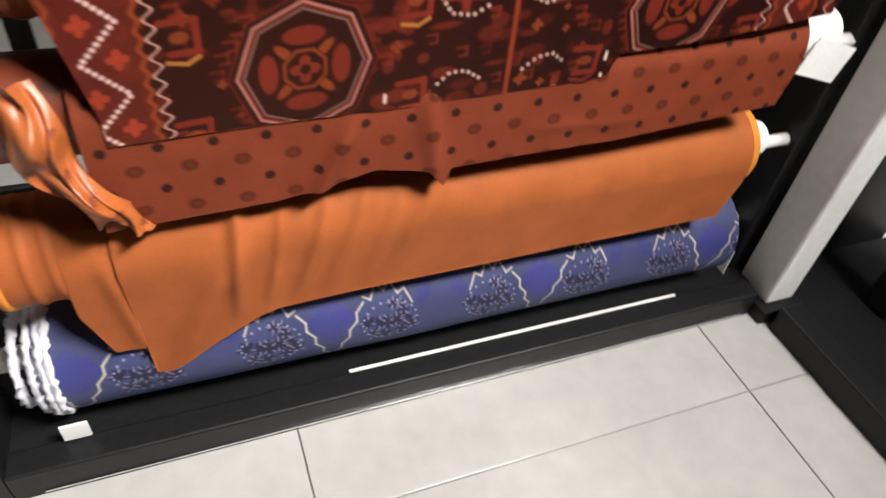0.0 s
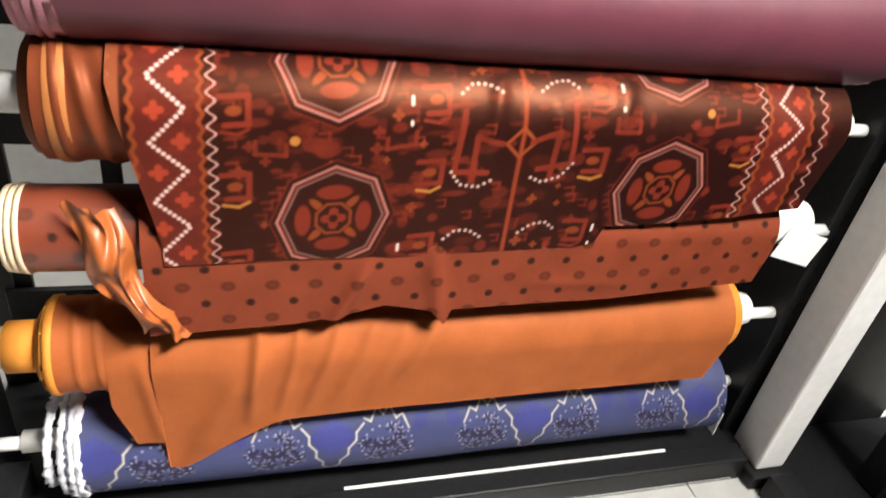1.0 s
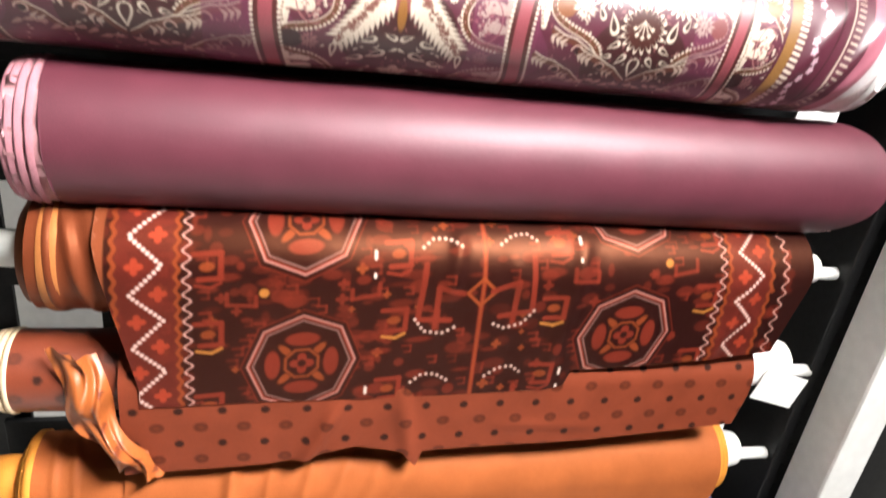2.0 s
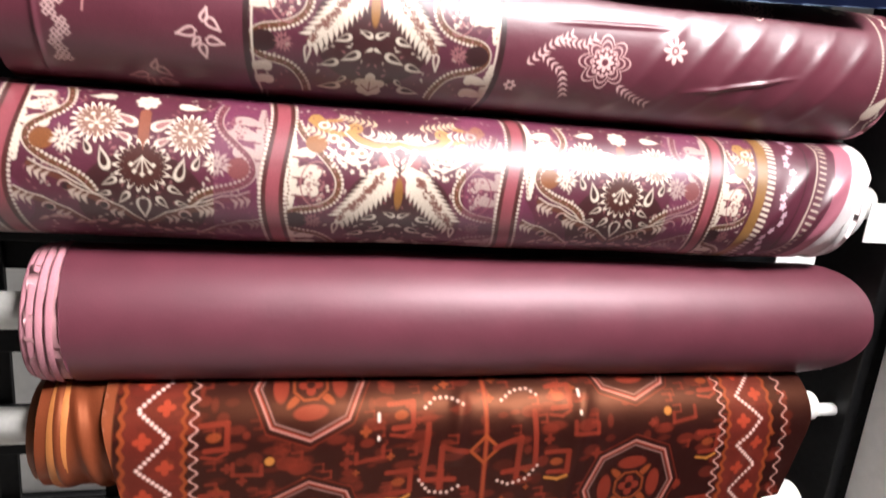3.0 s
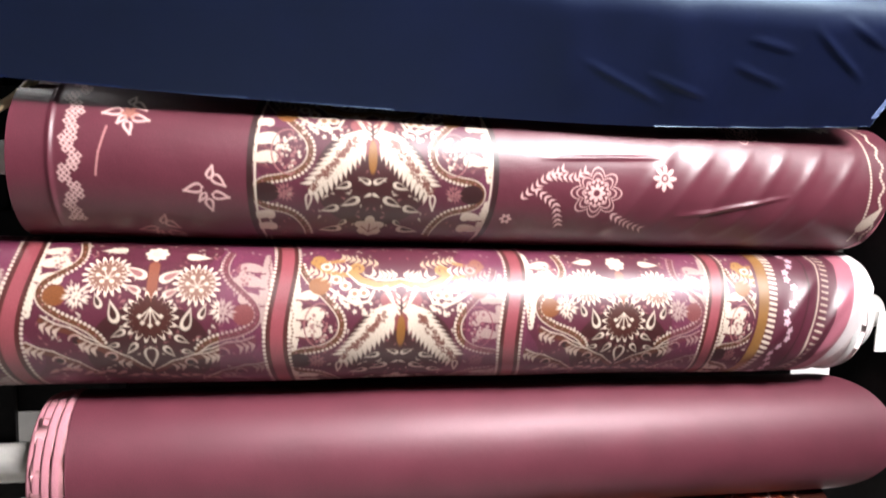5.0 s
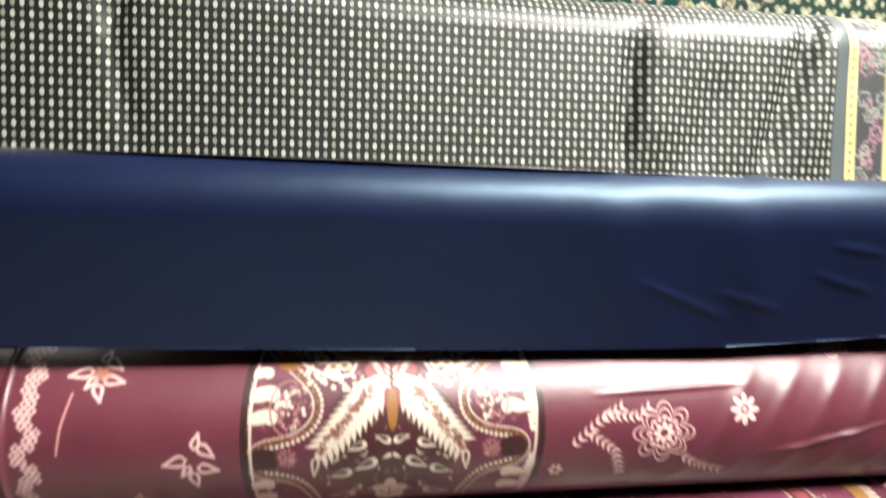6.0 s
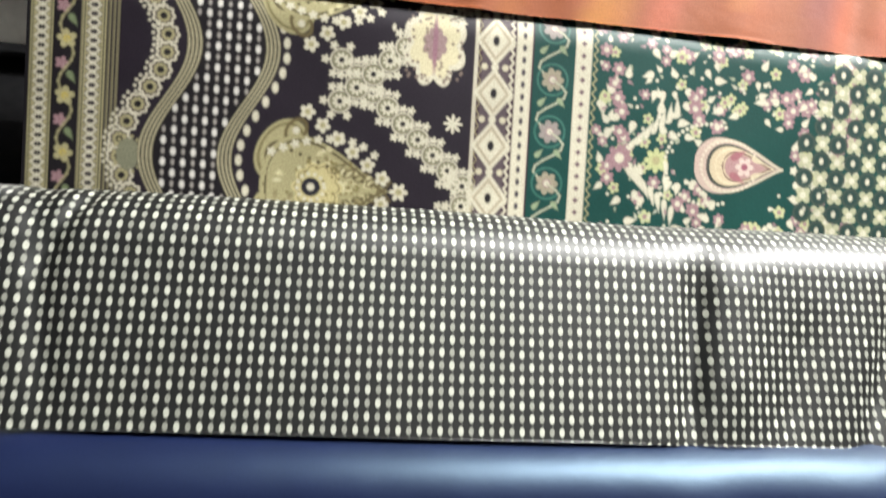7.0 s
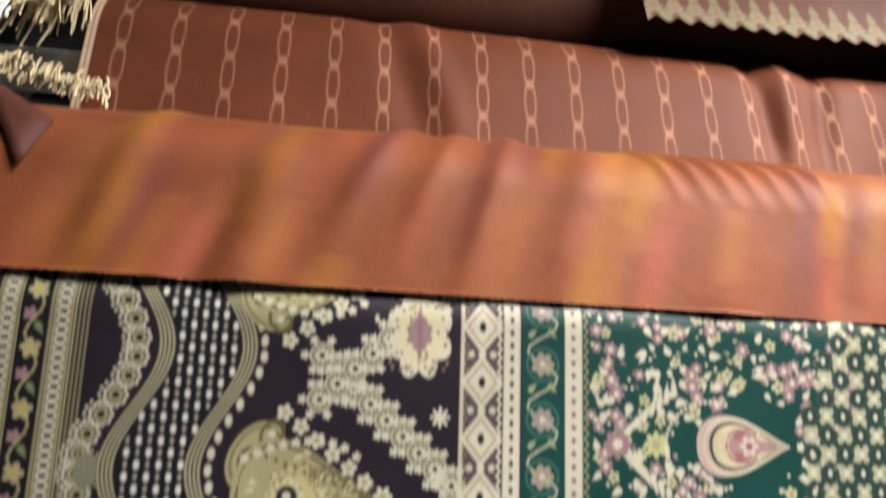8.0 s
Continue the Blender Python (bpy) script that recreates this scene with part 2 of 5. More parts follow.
class Print:
    """Draws printed or woven motifs, in metres of cloth, into the colours of a sheet."""

    def __init__(self, U, V, us, ss, ground, soft):
        self.U, self.V, self.us, self.vs, self.soft = U, V, us, ss, soft
        self.margin = 0.012
        self.C = np.broadcast_to(np.array(ground, float), U.shape + (3,)).copy()

    def window(self, u, v, ru, rv):
        i = np.searchsorted(self.us, (u - ru - self.margin, u + ru + self.margin))
        j = np.searchsorted(self.vs, (v - rv - 0.003, v + rv + 0.003))
        return slice(*i), slice(*j)

    def lay(self, w, dist, color, alpha=1.0):
        """Colours what lies at a distance below 0."""
        m = np.clip(0.5 - dist / self.soft, 0, 1)[..., None] * alpha
        self.C[w] = self.C[w] * (1 - m) + np.array(color) * m

    def ellipse(self, u, v, a, b, color, turn=0.0, line=0.0, alpha=1.0):
        k = max(a, b)
        w = self.window(u, v, k, k)
        du, dv = self.U[w] - u, self.V[w] - v
        c, s = math.cos(turn), math.sin(turn)
        x, y = du * c + dv * s, -du * s + dv * c
        d = (np.hypot(x / a, y / b) - 1) * min(a, b)
        self.lay(w, np.abs(d) - line if line else d, color, alpha)

    def disc(self, u, v, r, color, line=0.0, alpha=1.0):
        self.ellipse(u, v, r, r, color, 0.0, line, alpha)

    def segment(self, u0, v0, u1, v1, half, color, alpha=1.0):
        w = self.window((u0 + u1) / 2, (v0 + v1) / 2, abs(u1 - u0) / 2 + half, abs(v1 - v0) / 2 + half)
        du, dv = u1 - u0, v1 - v0
        U, V = self.U[w] - u0, self.V[w] - v0
        k = np.clip((U * du + V * dv) / (du * du + dv * dv + 1e-12), 0, 1)
        self.lay(w, np.hypot(U - k * du, V - k * dv) - half, color, alpha)

    def path(self, pts, half, color, alpha=1.0):
        for (a, b), (c, d) in zip(pts, pts[1:]):
            self.segment(a, b, c, d, half, color, alpha)

    def beads(self, pts, step, r, color):
        """Dots strung along a path."""
        left = 0.0
        for (a, b), (c, d) in zip(pts, pts[1:]):
            n = math.hypot(c - a, d - b)
            while left < n:
                self.disc(a + (c - a) * left / n, b + (d - b) * left / n, r, color)
                left += step
            left -= n

    def polygon(self, u, v, r, n, color, line=0.0, turn=0.0, tall=1.0, alpha=1.0):
        w = self.window(u, v, r * 1.15, r * 1.15 * tall)
        x, y = self.U[w] - u, (self.V[w] - v) / tall
        t = np.arctan2(y, x) + turn
        k = 2 * math.pi / n
        t = t + (math.pi / 4 if n == 4 else 0.0)
        d = np.hypot(x, y) * np.cos((t + k / 2) % k - k / 2) - r * math.cos(math.pi / n)
        self.lay(w, np.abs(d) - line if line else d, color, alpha)

    def flower(self, u, v, r, n, color, heart=None, depth=0.35, turn=0.0, line=0.0, tall=1.0, alpha=1.0):
        w = self.window(u, v, r, r * tall)
        x, y = self.U[w] - u, (self.V[w] - v) / tall
        t = np.arctan2(y, x) + turn
        d = np.hypot(x, y) - r * (1 - depth + depth * np.abs(np.cos(n * t / 2)))
        self.lay(w, np.abs(d) - line if line else d, color, alpha)
        if heart is not None:
            self.disc(u, v, r * 0.35, heart)

    def drop(self, u, v, size, turn, color, line=0.0, fat=0.5, alpha=1.0):
        """A teardrop leaf whose tip points along turn."""
        w = self.window(u, v, size * 1.1, size * 1.1)
        du, dv = self.U[w] - u, self.V[w] - v
        c, s = math.cos(turn), math.sin(turn)
        x, y = (du * c + dv * s) / size, (-du * s + dv * c) / size
        k = np.clip((x + 1) / 2, 0, 1)
        half = fat * np.sqrt(np.clip(k, 0, 1)) * (1 - k) ** 1.25 * 2.8
        d = np.maximum(np.abs(y) - half, np.abs(x) - 1) * size * 0.8
        self.lay(w, np.abs(d) - line if line else d, color, alpha)

    def band(self, u0, u1, color, alpha=1.0, wave=None):
        off = wave(self.V) if wave is not None else 0.0
        d = np.abs(self.U - (u0 + u1) / 2 - off) - (u1 - u0) / 2
        self.lay((slice(None), slice(None)), d, color, alpha)


# ---- printed designs ----
CREAM, OCHRE, PLUM, MAGENTA, MAUVE = (0.53, 0.44, 0.36), (0.21, 0.10, 0.03), (0.026, 0.006, 0.007), (0.078, 0.015, 0.028), (0.100, 0.020, 0.033)
DOTTED = (0.185, 0.038, 0.017)
RUST = (0.175, 0.052, 0.021)


def carpet_print(U, V, us, ss):
    """Rust and dark brown carpet design: octagons, zigzag borders and a stem, mirrored about the middle; it hangs a little askew."""
    W = V + 0.094 * (U + 0.252)
    dark, red, orange, pink, gold = (0.014, 0.003, 0.003), (0.145, 0.018, 0.010), (0.22, 0.042, 0.013), (0.60, 0.29, 0.24), (0.36, 0.13, 0.028)
    P = Print(U, W, us, ss, dark, 0.0024)
    P.window = lambda u, v, ru, rv: Print.window(P, u, v - 0.094 * (u + 0.252), ru, rv + 0.03)
    mid, per = -0.022, 0.205
    r = random.Random(11)
    for k in range(900):  # mottled woven ground
        u, v = r.uniform(-0.5, 0.46), r.uniform(-0.06, 0.36)
        k2 = r.random()
        if k2 < 0.6:
            P.ellipse(u, v, r.uniform(0.003, 0.018), r.uniform(0.003, 0.010), red, 0, 0, r.uniform(0.15, 0.55))
        elif k2 < 0.85:
            P.path([(u, v), (u + 0.012, v), (u + 0.012, v + 0.010), (u + 0.004, v + 0.010)], r.uniform(0.001, 0.0025), red, r.uniform(0.3, 0.8))
        else:
            P.flower(u, v, r.uniform(0.004, 0.009), 4, r.choice((orange, red, dark)), None, 0.5, 0, 0, 1, 0.7)
    for side in (-1, 1):
        for row in (-1, 0, 1):
            u, v = mid + side * 0.23, 0.243 + (row - 0.0) * per
            P.polygon(u, v, 0.079, 8, red, 0, math.pi / 8, 1.05)
            P.polygon(u, v, 0.0745, 8, dark, 0.003, math.pi / 8, 1.05)
            P.polygon(u, v, 0.070, 8, pink, 0.0011, math.pi / 8, 1.05, 0.5)
            P.polygon(u, v, 0.066, 8, dark, 0.0, math.pi / 8, 1.05)
            P.polygon(u, v, 0.063, 8, pink, 0.0008, math.pi / 8, 1.05, 0.35)
            for q in range(4):
                a = q * math.pi / 2
                P.ellipse(u + 0.038 * math.cos(a), v + 0.038 * math.sin(a), 0.010, 0.022, red, a, 0, 0.9)
                P.ellipse(u + 0.030 * math.cos(a + 0.785), v + 0.030 * math.sin(a + 0.785), 0.012, 0.005, orange, a + 0.785, 0, 0.8)
            P.polygon(u, v, 0.026, 8, dark)
            P.polygon(u, v, 0.023, 8, orange, 0.0018, 0, 1, 0.7)
            P.flower(u, v, 0.016, 4, red, dark, 0.5)
            # hooked figures and animals beside the octagon
            for s2 in (-1, 1):
                for h in (-0.055, 0.055):
                    e = u + s2 * 0.118
                    P.path([(e - 0.016, v + h - 0.016), (e + 0.016, v + h - 0.016), (e + 0.016, v + h + 0.016), (e - 0.010, v + h + 0.016)], 0.0035, red)
                    P.ellipse(e, v + h, 0.009, 0.006, orange, 0, 0, 0.7)
                    P.path([(e - 0.014, v + h + 0.024), (e + 0.004, v + h + 0.028), (e + 0.016, v + h + 0.022)], 0.002, gold if h < 0 else red)
                P.path([(u + s2 * 0.095, v - 0.112), (u + s2 * 0.095, v - 0.096), (u + s2 * 0.06, v - 0.092), (u + s2 * 0.06, v - 0.106)], 0.0028, red, 0.8)
            P.disc(u + side * 0.05, v - 0.11, 0.006, gold)
            P.segment(u - side * 0.088, v - 0.155, u - side * 0.088, v - 0.146, 0.0018, (0.7, 0.5, 0.42))
            P.segment(u - side * 0.088, v - 0.125, u - side * 0.088, v - 0.122, 0.0016, (0.7, 0.5, 0.42))
    # the stem with its diamond and strings of beads
    P.segment(mid, -0.1, mid + 0.012, 0.4, 0.0035, red)
    P.segment(mid, -0.1, mid + 0.012, 0.4, 0.0012, orange)
    for v in (0.155, -0.05, 0.36):
        P.polygon(mid + 0.005, v, 0.020, 4, orange, 0.0022)
        for s2 in (-1, 1):
            P.path([(mid + s2 * 0.02, v), (mid + s2 * 0.055, v - 0.012), (mid + s2 * 0.055, v + 0.05)], 0.004, red)
            P.path([(mid + s2 * 0.075, v - 0.045), (mid + s2 * 0.08, v + 0.035), (mid + s2 * 0.035, v + 0.04)], 0.004, red)
            P.beads([(mid + s2 * 0.028, v - 0.066), (mid + s2 * 0.045, v - 0.078), (mid + s2 * 0.065, v - 0.08), (mid + s2 * 0.082, v - 0.066)], 0.0085, 0.0021, (0.55, 0.33, 0.27))
            P.beads([(mid + s2 * 0.028, v + 0.052), (mid + s2 * 0.045, v + 0.06), (mid + s2 * 0.07, v + 0.054), (mid + s2 * 0.084, v + 0.034)], 0.0085, 0.0021, (0.55, 0.33, 0.27))
    # borders
    for side, e in ((-1, -0.441), (1, 0.395)):
        P.band(e - 0.036, e + 0.036, (0.10, 0.014, 0.010), 0.75)
        step = 0.075
        pts = [(e + (0.019 if k % 2 else -0.019), -0.10 + k * step / 2) for k in range(15)]
        P.beads(pts, 0.0068, 0.0024, (0.70, 0.44, 0.38))
        for k in range(15):
            P.flower(e + (-0.012 if k % 2 else 0.014), -0.10 + k * step / 2, 0.011, 4, (0.27, 0.034, 0.016), None, 0.5)
        for off, col, wide, amp, per2 in ((0.036, orange, 0.0026, 0.0022, 0.018), (0.047, pink, 0.0013, 0.0045, 0.019), (-0.036, orange, 0.0028, 0.002, 0.02), (-0.060, pink, 0.0012, 0.0045, 0.021)):
            u = e - side * off
            P.band(u - wide, u + wide, col, 0.85, lambda W2, amp=amp, per2=per2: amp * np.sin(2 * math.pi * W2 / per2))
    P.band(-0.9, -0.487, (0.20, 0.05, 0.02), 0.9)
    return P.C


def dot_print(U, V, us, ss):
    """Orange cloth with rows of large brown and small black dots."""
    P = Print(U, V, us, ss, DOTTED, 0.002)
    for row in range(-4, 9):
        v = 0.1495 + row * 0.0275
        big = row % 2 == 0
        for k in range(-6, 24):
            u = -0.438 + 0.0562 * k + (0 if big else 0.028)
            if big:
                P.ellipse(u, v, 0.0096, 0.0080, (0.085, 0.018, 0.009), 0, 0, 0.95)
                P.flower(u, v, 0.004, 5, (0.11, 0.024, 0.010), None, 0.4)
            else:
                P.disc(u, v, 0.0060, (0.03, 0.009, 0.006))
    return P.C


def damask_print(U, V, us, ss):
    """Slate blue cloth with royal blue diamonds, dark flower sprays and stepped pale outlines."""
    P = Print(U, V, us, ss, (0.045, 0.052, 0.135), 0.0022)
    royal, navy, pale = (0.035, 0.038, 0.17), (0.012, 0.009, 0.042), (0.60, 0.54, 0.46)
    for k in range(-3, 3):
        for row in (0, 1):
            u, v = 0.132 + 0.357 * k + 0.1785 * row, 0.105 + 0.135 * row
            P.polygon(u, v, 0.040, 4, royal, 0, 0, 0.95)
            P.flower(u, v, 0.036, 8, (0.042, 0.046, 0.19), None, 0.25, 0, 0, 0.9, 0.7)
            for s in (-1, 1):
                pts = [(u + s * (0.004 + 0.0062 * q + (0.004 if q % 2 else -0.002)), v + 0.082 - 0.0145 * q) for q in range(8)]
                P.path(pts, 0.0014, pale, 0.9)
                pts = [(u + s * (0.052 + 0.011 * q), v - 0.022 + (0.010 if q % 2 else -0.006) - 0.020 * math.sin(q * 0.5)) for q in range(8)]
                P.path(pts, 0.0014, pale, 0.9)
                r = random.Random(17)
                for q in range(16):
                    a, d = r.uniform(0, 6.28), r.uniform(0.004, 0.045)
                    fu, fv, fr = u + s * 0.092 + d * math.cos(a), v + 0.022 + 0.8 * d * math.sin(a), r.uniform(0.008, 0.014)
                    P.flower(fu, fv, fr, 5, navy, None, 0.45, a)
                    for w in range(4):
                        P.drop(fu + fr * 0.8 * math.cos(a + 1.6 * w), fv + fr * 0.8 * math.sin(a + 1.6 * w), 0.0040, a + 1.6 * w, (0.30, 0.29, 0.42), 0, 0.3, 0.8)
                for q in range(20):
                    a = q * 0.314
                    P.disc(u + s * 0.092 + 0.044 * math.cos(a), v + 0.022 + 0.036 * math.sin(a), 0.0016, (0.36, 0.36, 0.5))
                P.ellipse(u + s * 0.15, v - 0.02, 0.012, 0.022, royal, 0.3 * s, 0, 0.8)
    return P.C


LILAC, BROWN, DUST = (0.13, 0.026, 0.060), (0.032, 0.008, 0.007), (0.26, 0.11, 0.11)


def local(cu, v0, skew, s):
    """Turns a place in half of a mirrored cell into a place on the cloth."""
    return lambda du, dv: (cu + s * du, v0 + dv + skew * s * du)


def leaf(P, at, s, du, dv, size, turn, color=None, line=0.0, fat=0.42):
    u, v = at(du, dv)
    P.drop(u, v, size, turn if s > 0 else math.pi - turn, color or CREAM, line, fat)


def ribbon(P, at, pts, half=0.0034):
    """A brown winding ribbon with a beaded and a plain pale edge."""
    t = np.linspace(0, len(pts) - 1, 6 * len(pts))
    x = np.interp(t, range(len(pts)), [p[0] for p in pts])
    y = np.interp(t, range(len(pts)), [p[1] for p in pts])
    x, y = np.convolve(np.pad(x, 3, "edge"), np.ones(7) / 7, "valid"), np.convolve(np.pad(y, 3, "edge"), np.ones(7) / 7, "valid")
    nx, ny = np.gradient(y), -np.gradient(x)
    n = np.hypot(nx, ny) + 1e-9
    side = lambda k: [at(float(p), float(q)) for p, q in zip(x + k * nx / n, y + k * ny / n)]
    P.path(side(0.0), half, (0.10, 0.034, 0.014))
    P.path(side(half * 1.15), 0.0007, CREAM, 0.75)
    P.beads(side(-half * 1.25), 0.0052, 0.0018, CREAM)
    P.beads(side(0.0), 0.011, 0.0011, DUST)


def spray(P, u, v, size, count, color=None, seed=1):
    """A burst of small petals, as in a chrysanthemum."""
    r = random.Random(seed)
    for ring, n in ((0.35, count // 3), (0.75, count - count // 3)):
        for q in range(n):
            a = 2 * math.pi * q / n + r.uniform(-0.15, 0.15)
            d = size * ring * r.uniform(0.85, 1.1)
            P.drop(u + d * math.cos(a), v + d * math.sin(a), size * 0.26, a, color or CREAM, 0, 0.4)


def cloud(P, at, s, edge, v0, v1, lobes):
    """A pale cloud along the cell's edge, whose lobes drip inwards, with brown loops between them."""
    n = int((v1 - v0) / 0.006)
    for q in range(n + 1):
        k = q / n
        u, v = at(edge - 0.004, v0 + (v1 - v0) * k)
        P.ellipse(u, v, 0.0035 + 0.0055 * math.sin(math.pi * k), 0.005, CREAM)
    for du, dv, size in lobes:
        u, v = at(edge - 0.010 - size, dv)
        P.ellipse(u, v, size * 1.15, size * 0.55, CREAM, 0.25 * s)
        u, v = at(edge - 0.010 - size * 1.7, dv + size * 0.12)
        P.disc(u, v, size * 0.52, CREAM)
        pts = [at(edge - 0.004 - size * (0.2 + 1.7 * math.sin(t)), dv + size * 0.85 - 0.22 * size * math.cos(t * 2)) for t in np.linspace(0, math.pi, 12)]
        P.path(pts, 0.0008, (0.13, 0.035, 0.04))
    P.beads([at(edge - 0.0015 + 0.001 * math.sin(q), v0 + (v1 - v0) * q / 30) for q in range(31)], 0.0046, 0.0013, (0.10, 0.03, 0.02))


def plume(P, at, s, pts, size, color=None):
    """A serrated feathery leaf along a line, with its pale rib."""
    for (a, b), (c, d) in zip(pts, pts[1:]):
        n = max(2, int(math.hypot(c - a, d - b) / 0.0058))
        turn = math.atan2(d - b, c - a)
        for q in range(n):
            k = q / n
            for w in (-1, 1):
                leaf(P, at, s, a + (c - a) * k - w * size * 0.5 * math.sin(turn), b + (d - b) * k + w * size * 0.5 * math.cos(turn), size, turn + w * 1.0, color, 0, 0.33)


def curl(P, at, du, dv, r, way, color, half):
    """A spiral curl."""
    P.path([at(du + r * (1 - 0.11 * t) * math.cos(way * t), dv + r * (1 - 0.11 * t) * math.sin(way * t)) for t in np.linspace(0, 7.5, 26)], half, color)


def cell_ground(P, cu, v0, half):
    """The cell's ground: lilac towards the edges, brown in the middle."""
    w = P.window(cu, v0 + 0.12, half, 0.3)
    du = np.abs(P.U[w] - cu)
    P.lay(w, du - half, MAGENTA)
    P.lay(w, np.where(P.V[w] < v0 + 0.115, 0.068, 0.125) - du + 0.012 * np.sin(P.V[w] * 60), LILAC, 0.55)
    P.ellipse(cu, v0 + 0.175, 0.068, 0.062, BROWN, 0, 0, 0.85)
    r = random.Random(6)
    for q in range(170):  # fine seeds and stems between the figures
        a, b = r.uniform(0.004, half - 0.012), v0 + r.uniform(0.0, 0.26)
        turn, size, tone = r.uniform(-1.5, 1.5), r.uniform(0.0016, 0.0034), r.choice((CREAM, DUST, (0.20, 0.07, 0.075)))
        for s in (-1, 1):
            P.drop(cu + s * a, b, size, turn if s > 0 else math.pi - turn, tone, 0, 0.45, 0.75)


def leaf_cell(P, cu, v0, half, skew=0.0):
    """A mirrored paisley cell with a pair of large pale plumes under a scroll."""
    cell_ground(P, cu, v0, half)
    r = random.Random(5)
    for s in (-1, 1):
        at = local(cu, v0, skew, s)
        cloud(P, at, s, half - 0.001, 0.075, 0.172, ((0, 0.106, 0.010), (0, 0.128, 0.013), (0, 0.150, 0.012)))
        cloud(P, at, s, half - 0.001, 0.205, 0.262, ((0, 0.222, 0.011), (0, 0.242, 0.012)))
        ribbon(P, at, [(0.122, 0.062), (0.116, 0.082), (0.095, 0.105), (0.0765, 0.124), (0.070, 0.142), (0.077, 0.162), (0.100, 0.174), (0.130, 0.177), (0.138, 0.195), (0.125, 0.211), (0.092, 0.2156), (0.075, 0.240), (0.072, 0.262)])
        u, v = at(0.122, 0.192)
        P.ellipse(u, v, 0.0145, 0.0125, PLUM)
        u, v = at(0.099, 0.094)
        P.ellipse(u, v, 0.0125, 0.0115, (0.20, 0.072, 0.016))
        u, v = at(0.100, 0.192)
        spray(P, u, v, 0.011, 20, DUST, 3)
        for q in range(60):  # small blossoms inside the ribbon's loop
            a, d = r.uniform(0, 6.28), 0.016 * math.sqrt(r.random())
            u, v = at(0.0975 + 0.85 * d * math.cos(a), 0.143 + 1.3 * d * math.sin(a))
            P.flower(u, v, r.uniform(0.0014, 0.0026), 5, CREAM if q % 2 else DUST, None, 0.5, a)
        P.path([at(0.0975 + 0.019 * math.cos(t), 0.143 + 0.027 * math.sin(t)) for t in np.linspace(-1.9, 2.0, 20)], 0.0008, DUST)
        # gold scrolls with serrated white leaves
        P.path([at(0.0, 0.086), at(0.012, 0.0905), at(0.030, 0.091), at(0.048, 0.085), at(0.060, 0.074)], 0.0042, (0.30, 0.155, 0.045))
        P.path([at(0.062, 0.078), at(0.078, 0.078), at(0.094, 0.072), at(0.106, 0.060)], 0.0036, (0.28, 0.145, 0.045))
        P.path([at(0.070, 0.056), at(0.088, 0.060), at(0.100, 0.052)], 0.003, (0.26, 0.13, 0.045))
        curl(P, at, 0.052, 0.069, 0.0085, -1, (0.30, 0.155, 0.045), 0.0021)
        curl(P, at, 0.098, 0.056, 0.0075, -1, (0.28, 0.145, 0.045), 0.0018)
        for pts in ([(0.0, 0.082), (0.012, 0.084), (0.030, 0.084), (0.044, 0.078)], [(0.0, 0.090), (0.012, 0.0955), (0.032, 0.096), (0.052, 0.090), (0.066, 0.076)]):
            P.path([at(*p) for p in pts], 0.0011, CREAM)
        plume(P, at, s, [(0.008, 0.0765), (0.026, 0.078), (0.042, 0.072)], 0.0062)
        plume(P, at, s, [(0.064, 0.068), (0.080, 0.069), (0.094, 0.063)], 0.0058)
        plume(P, at, s, [(0.030, 0.060), (0.052, 0.055), (0.076, 0.048)], 0.0055, (0.42, 0.32, 0.22))
        plume(P, at, s, [(0.070, 0.088), (0.092, 0.082), (0.116, 0.070)], 0.0055, (0.46, 0.36, 0.26))
        for q in range(5):  # pale medallions under the scroll
            u, v = at(0.046 + 0.011 * q, 0.102 - 0.0022 * q * q + 0.003 * (q % 2))
            P.ellipse(u, v, 0.0072, 0.0058, CREAM)
            P.disc(u, v, 0.0032, (0.22, 0.10, 0.05))
        P.path([at(0.034, 0.100), at(0.040, 0.112), at(0.056, 0.116), at(0.072, 0.108), at(0.086, 0.098)], 0.0016, CREAM)
        for q in range(34):  # blossoms that hang from it
            k = r.random()
            u, v = at(0.036 + 0.046 * k, 0.116 + r.uniform(-0.004, 0.016) - 0.012 * k)
            P.flower(u, v, r.uniform(0.0018, 0.0032), 5, CREAM, None, 0.55, r.random())
        # the heart
        u, v = at(0.0135, 0.109)
        P.ellipse(u, v, 0.0125, 0.0105, (0.20, 0.055, 0.060))
        u, v = at(0.009, 0.130)
        P.ellipse(u, v, 0.0085, 0.017, (0.16, 0.040, 0.042))
        # the plume
        for q in range(11):
            k = q / 10
            u, v = at(0.016 + 0.052 * k, 0.126 + 0.062 * k)
            P.ellipse(u, v, 0.0092 - 0.004 * k, 0.0125 - 0.005 * k, CREAM, -0.6 * s)
            leaf(P, at, s, 0.026 + 0.050 * k, 0.122 + 0.058 * k, 0.0125 - 0.005 * k, 0.15, None, 0, 0.34)
            leaf(P, at, s, 0.012 + 0.052 * k, 0.140 + 0.058 * k, 0.0130 - 0.006 * k, 1.75, None, 0, 0.36)
        for q in range(84):
            k = r.random()
            u, v = at(0.022 + 0.050 * k + r.uniform(-0.004, 0.004), 0.128 + 0.062 * k + r.uniform(-0.005, 0.005))
            if q % 3:
                P.drop(u, v, 0.0028, r.uniform(0, 6.3), (0.13, 0.04, 0.03), 0, 0.4)
            else:
                P.disc(u, v, 0.0019, (0.13, 0.04, 0.03), 0.0006)
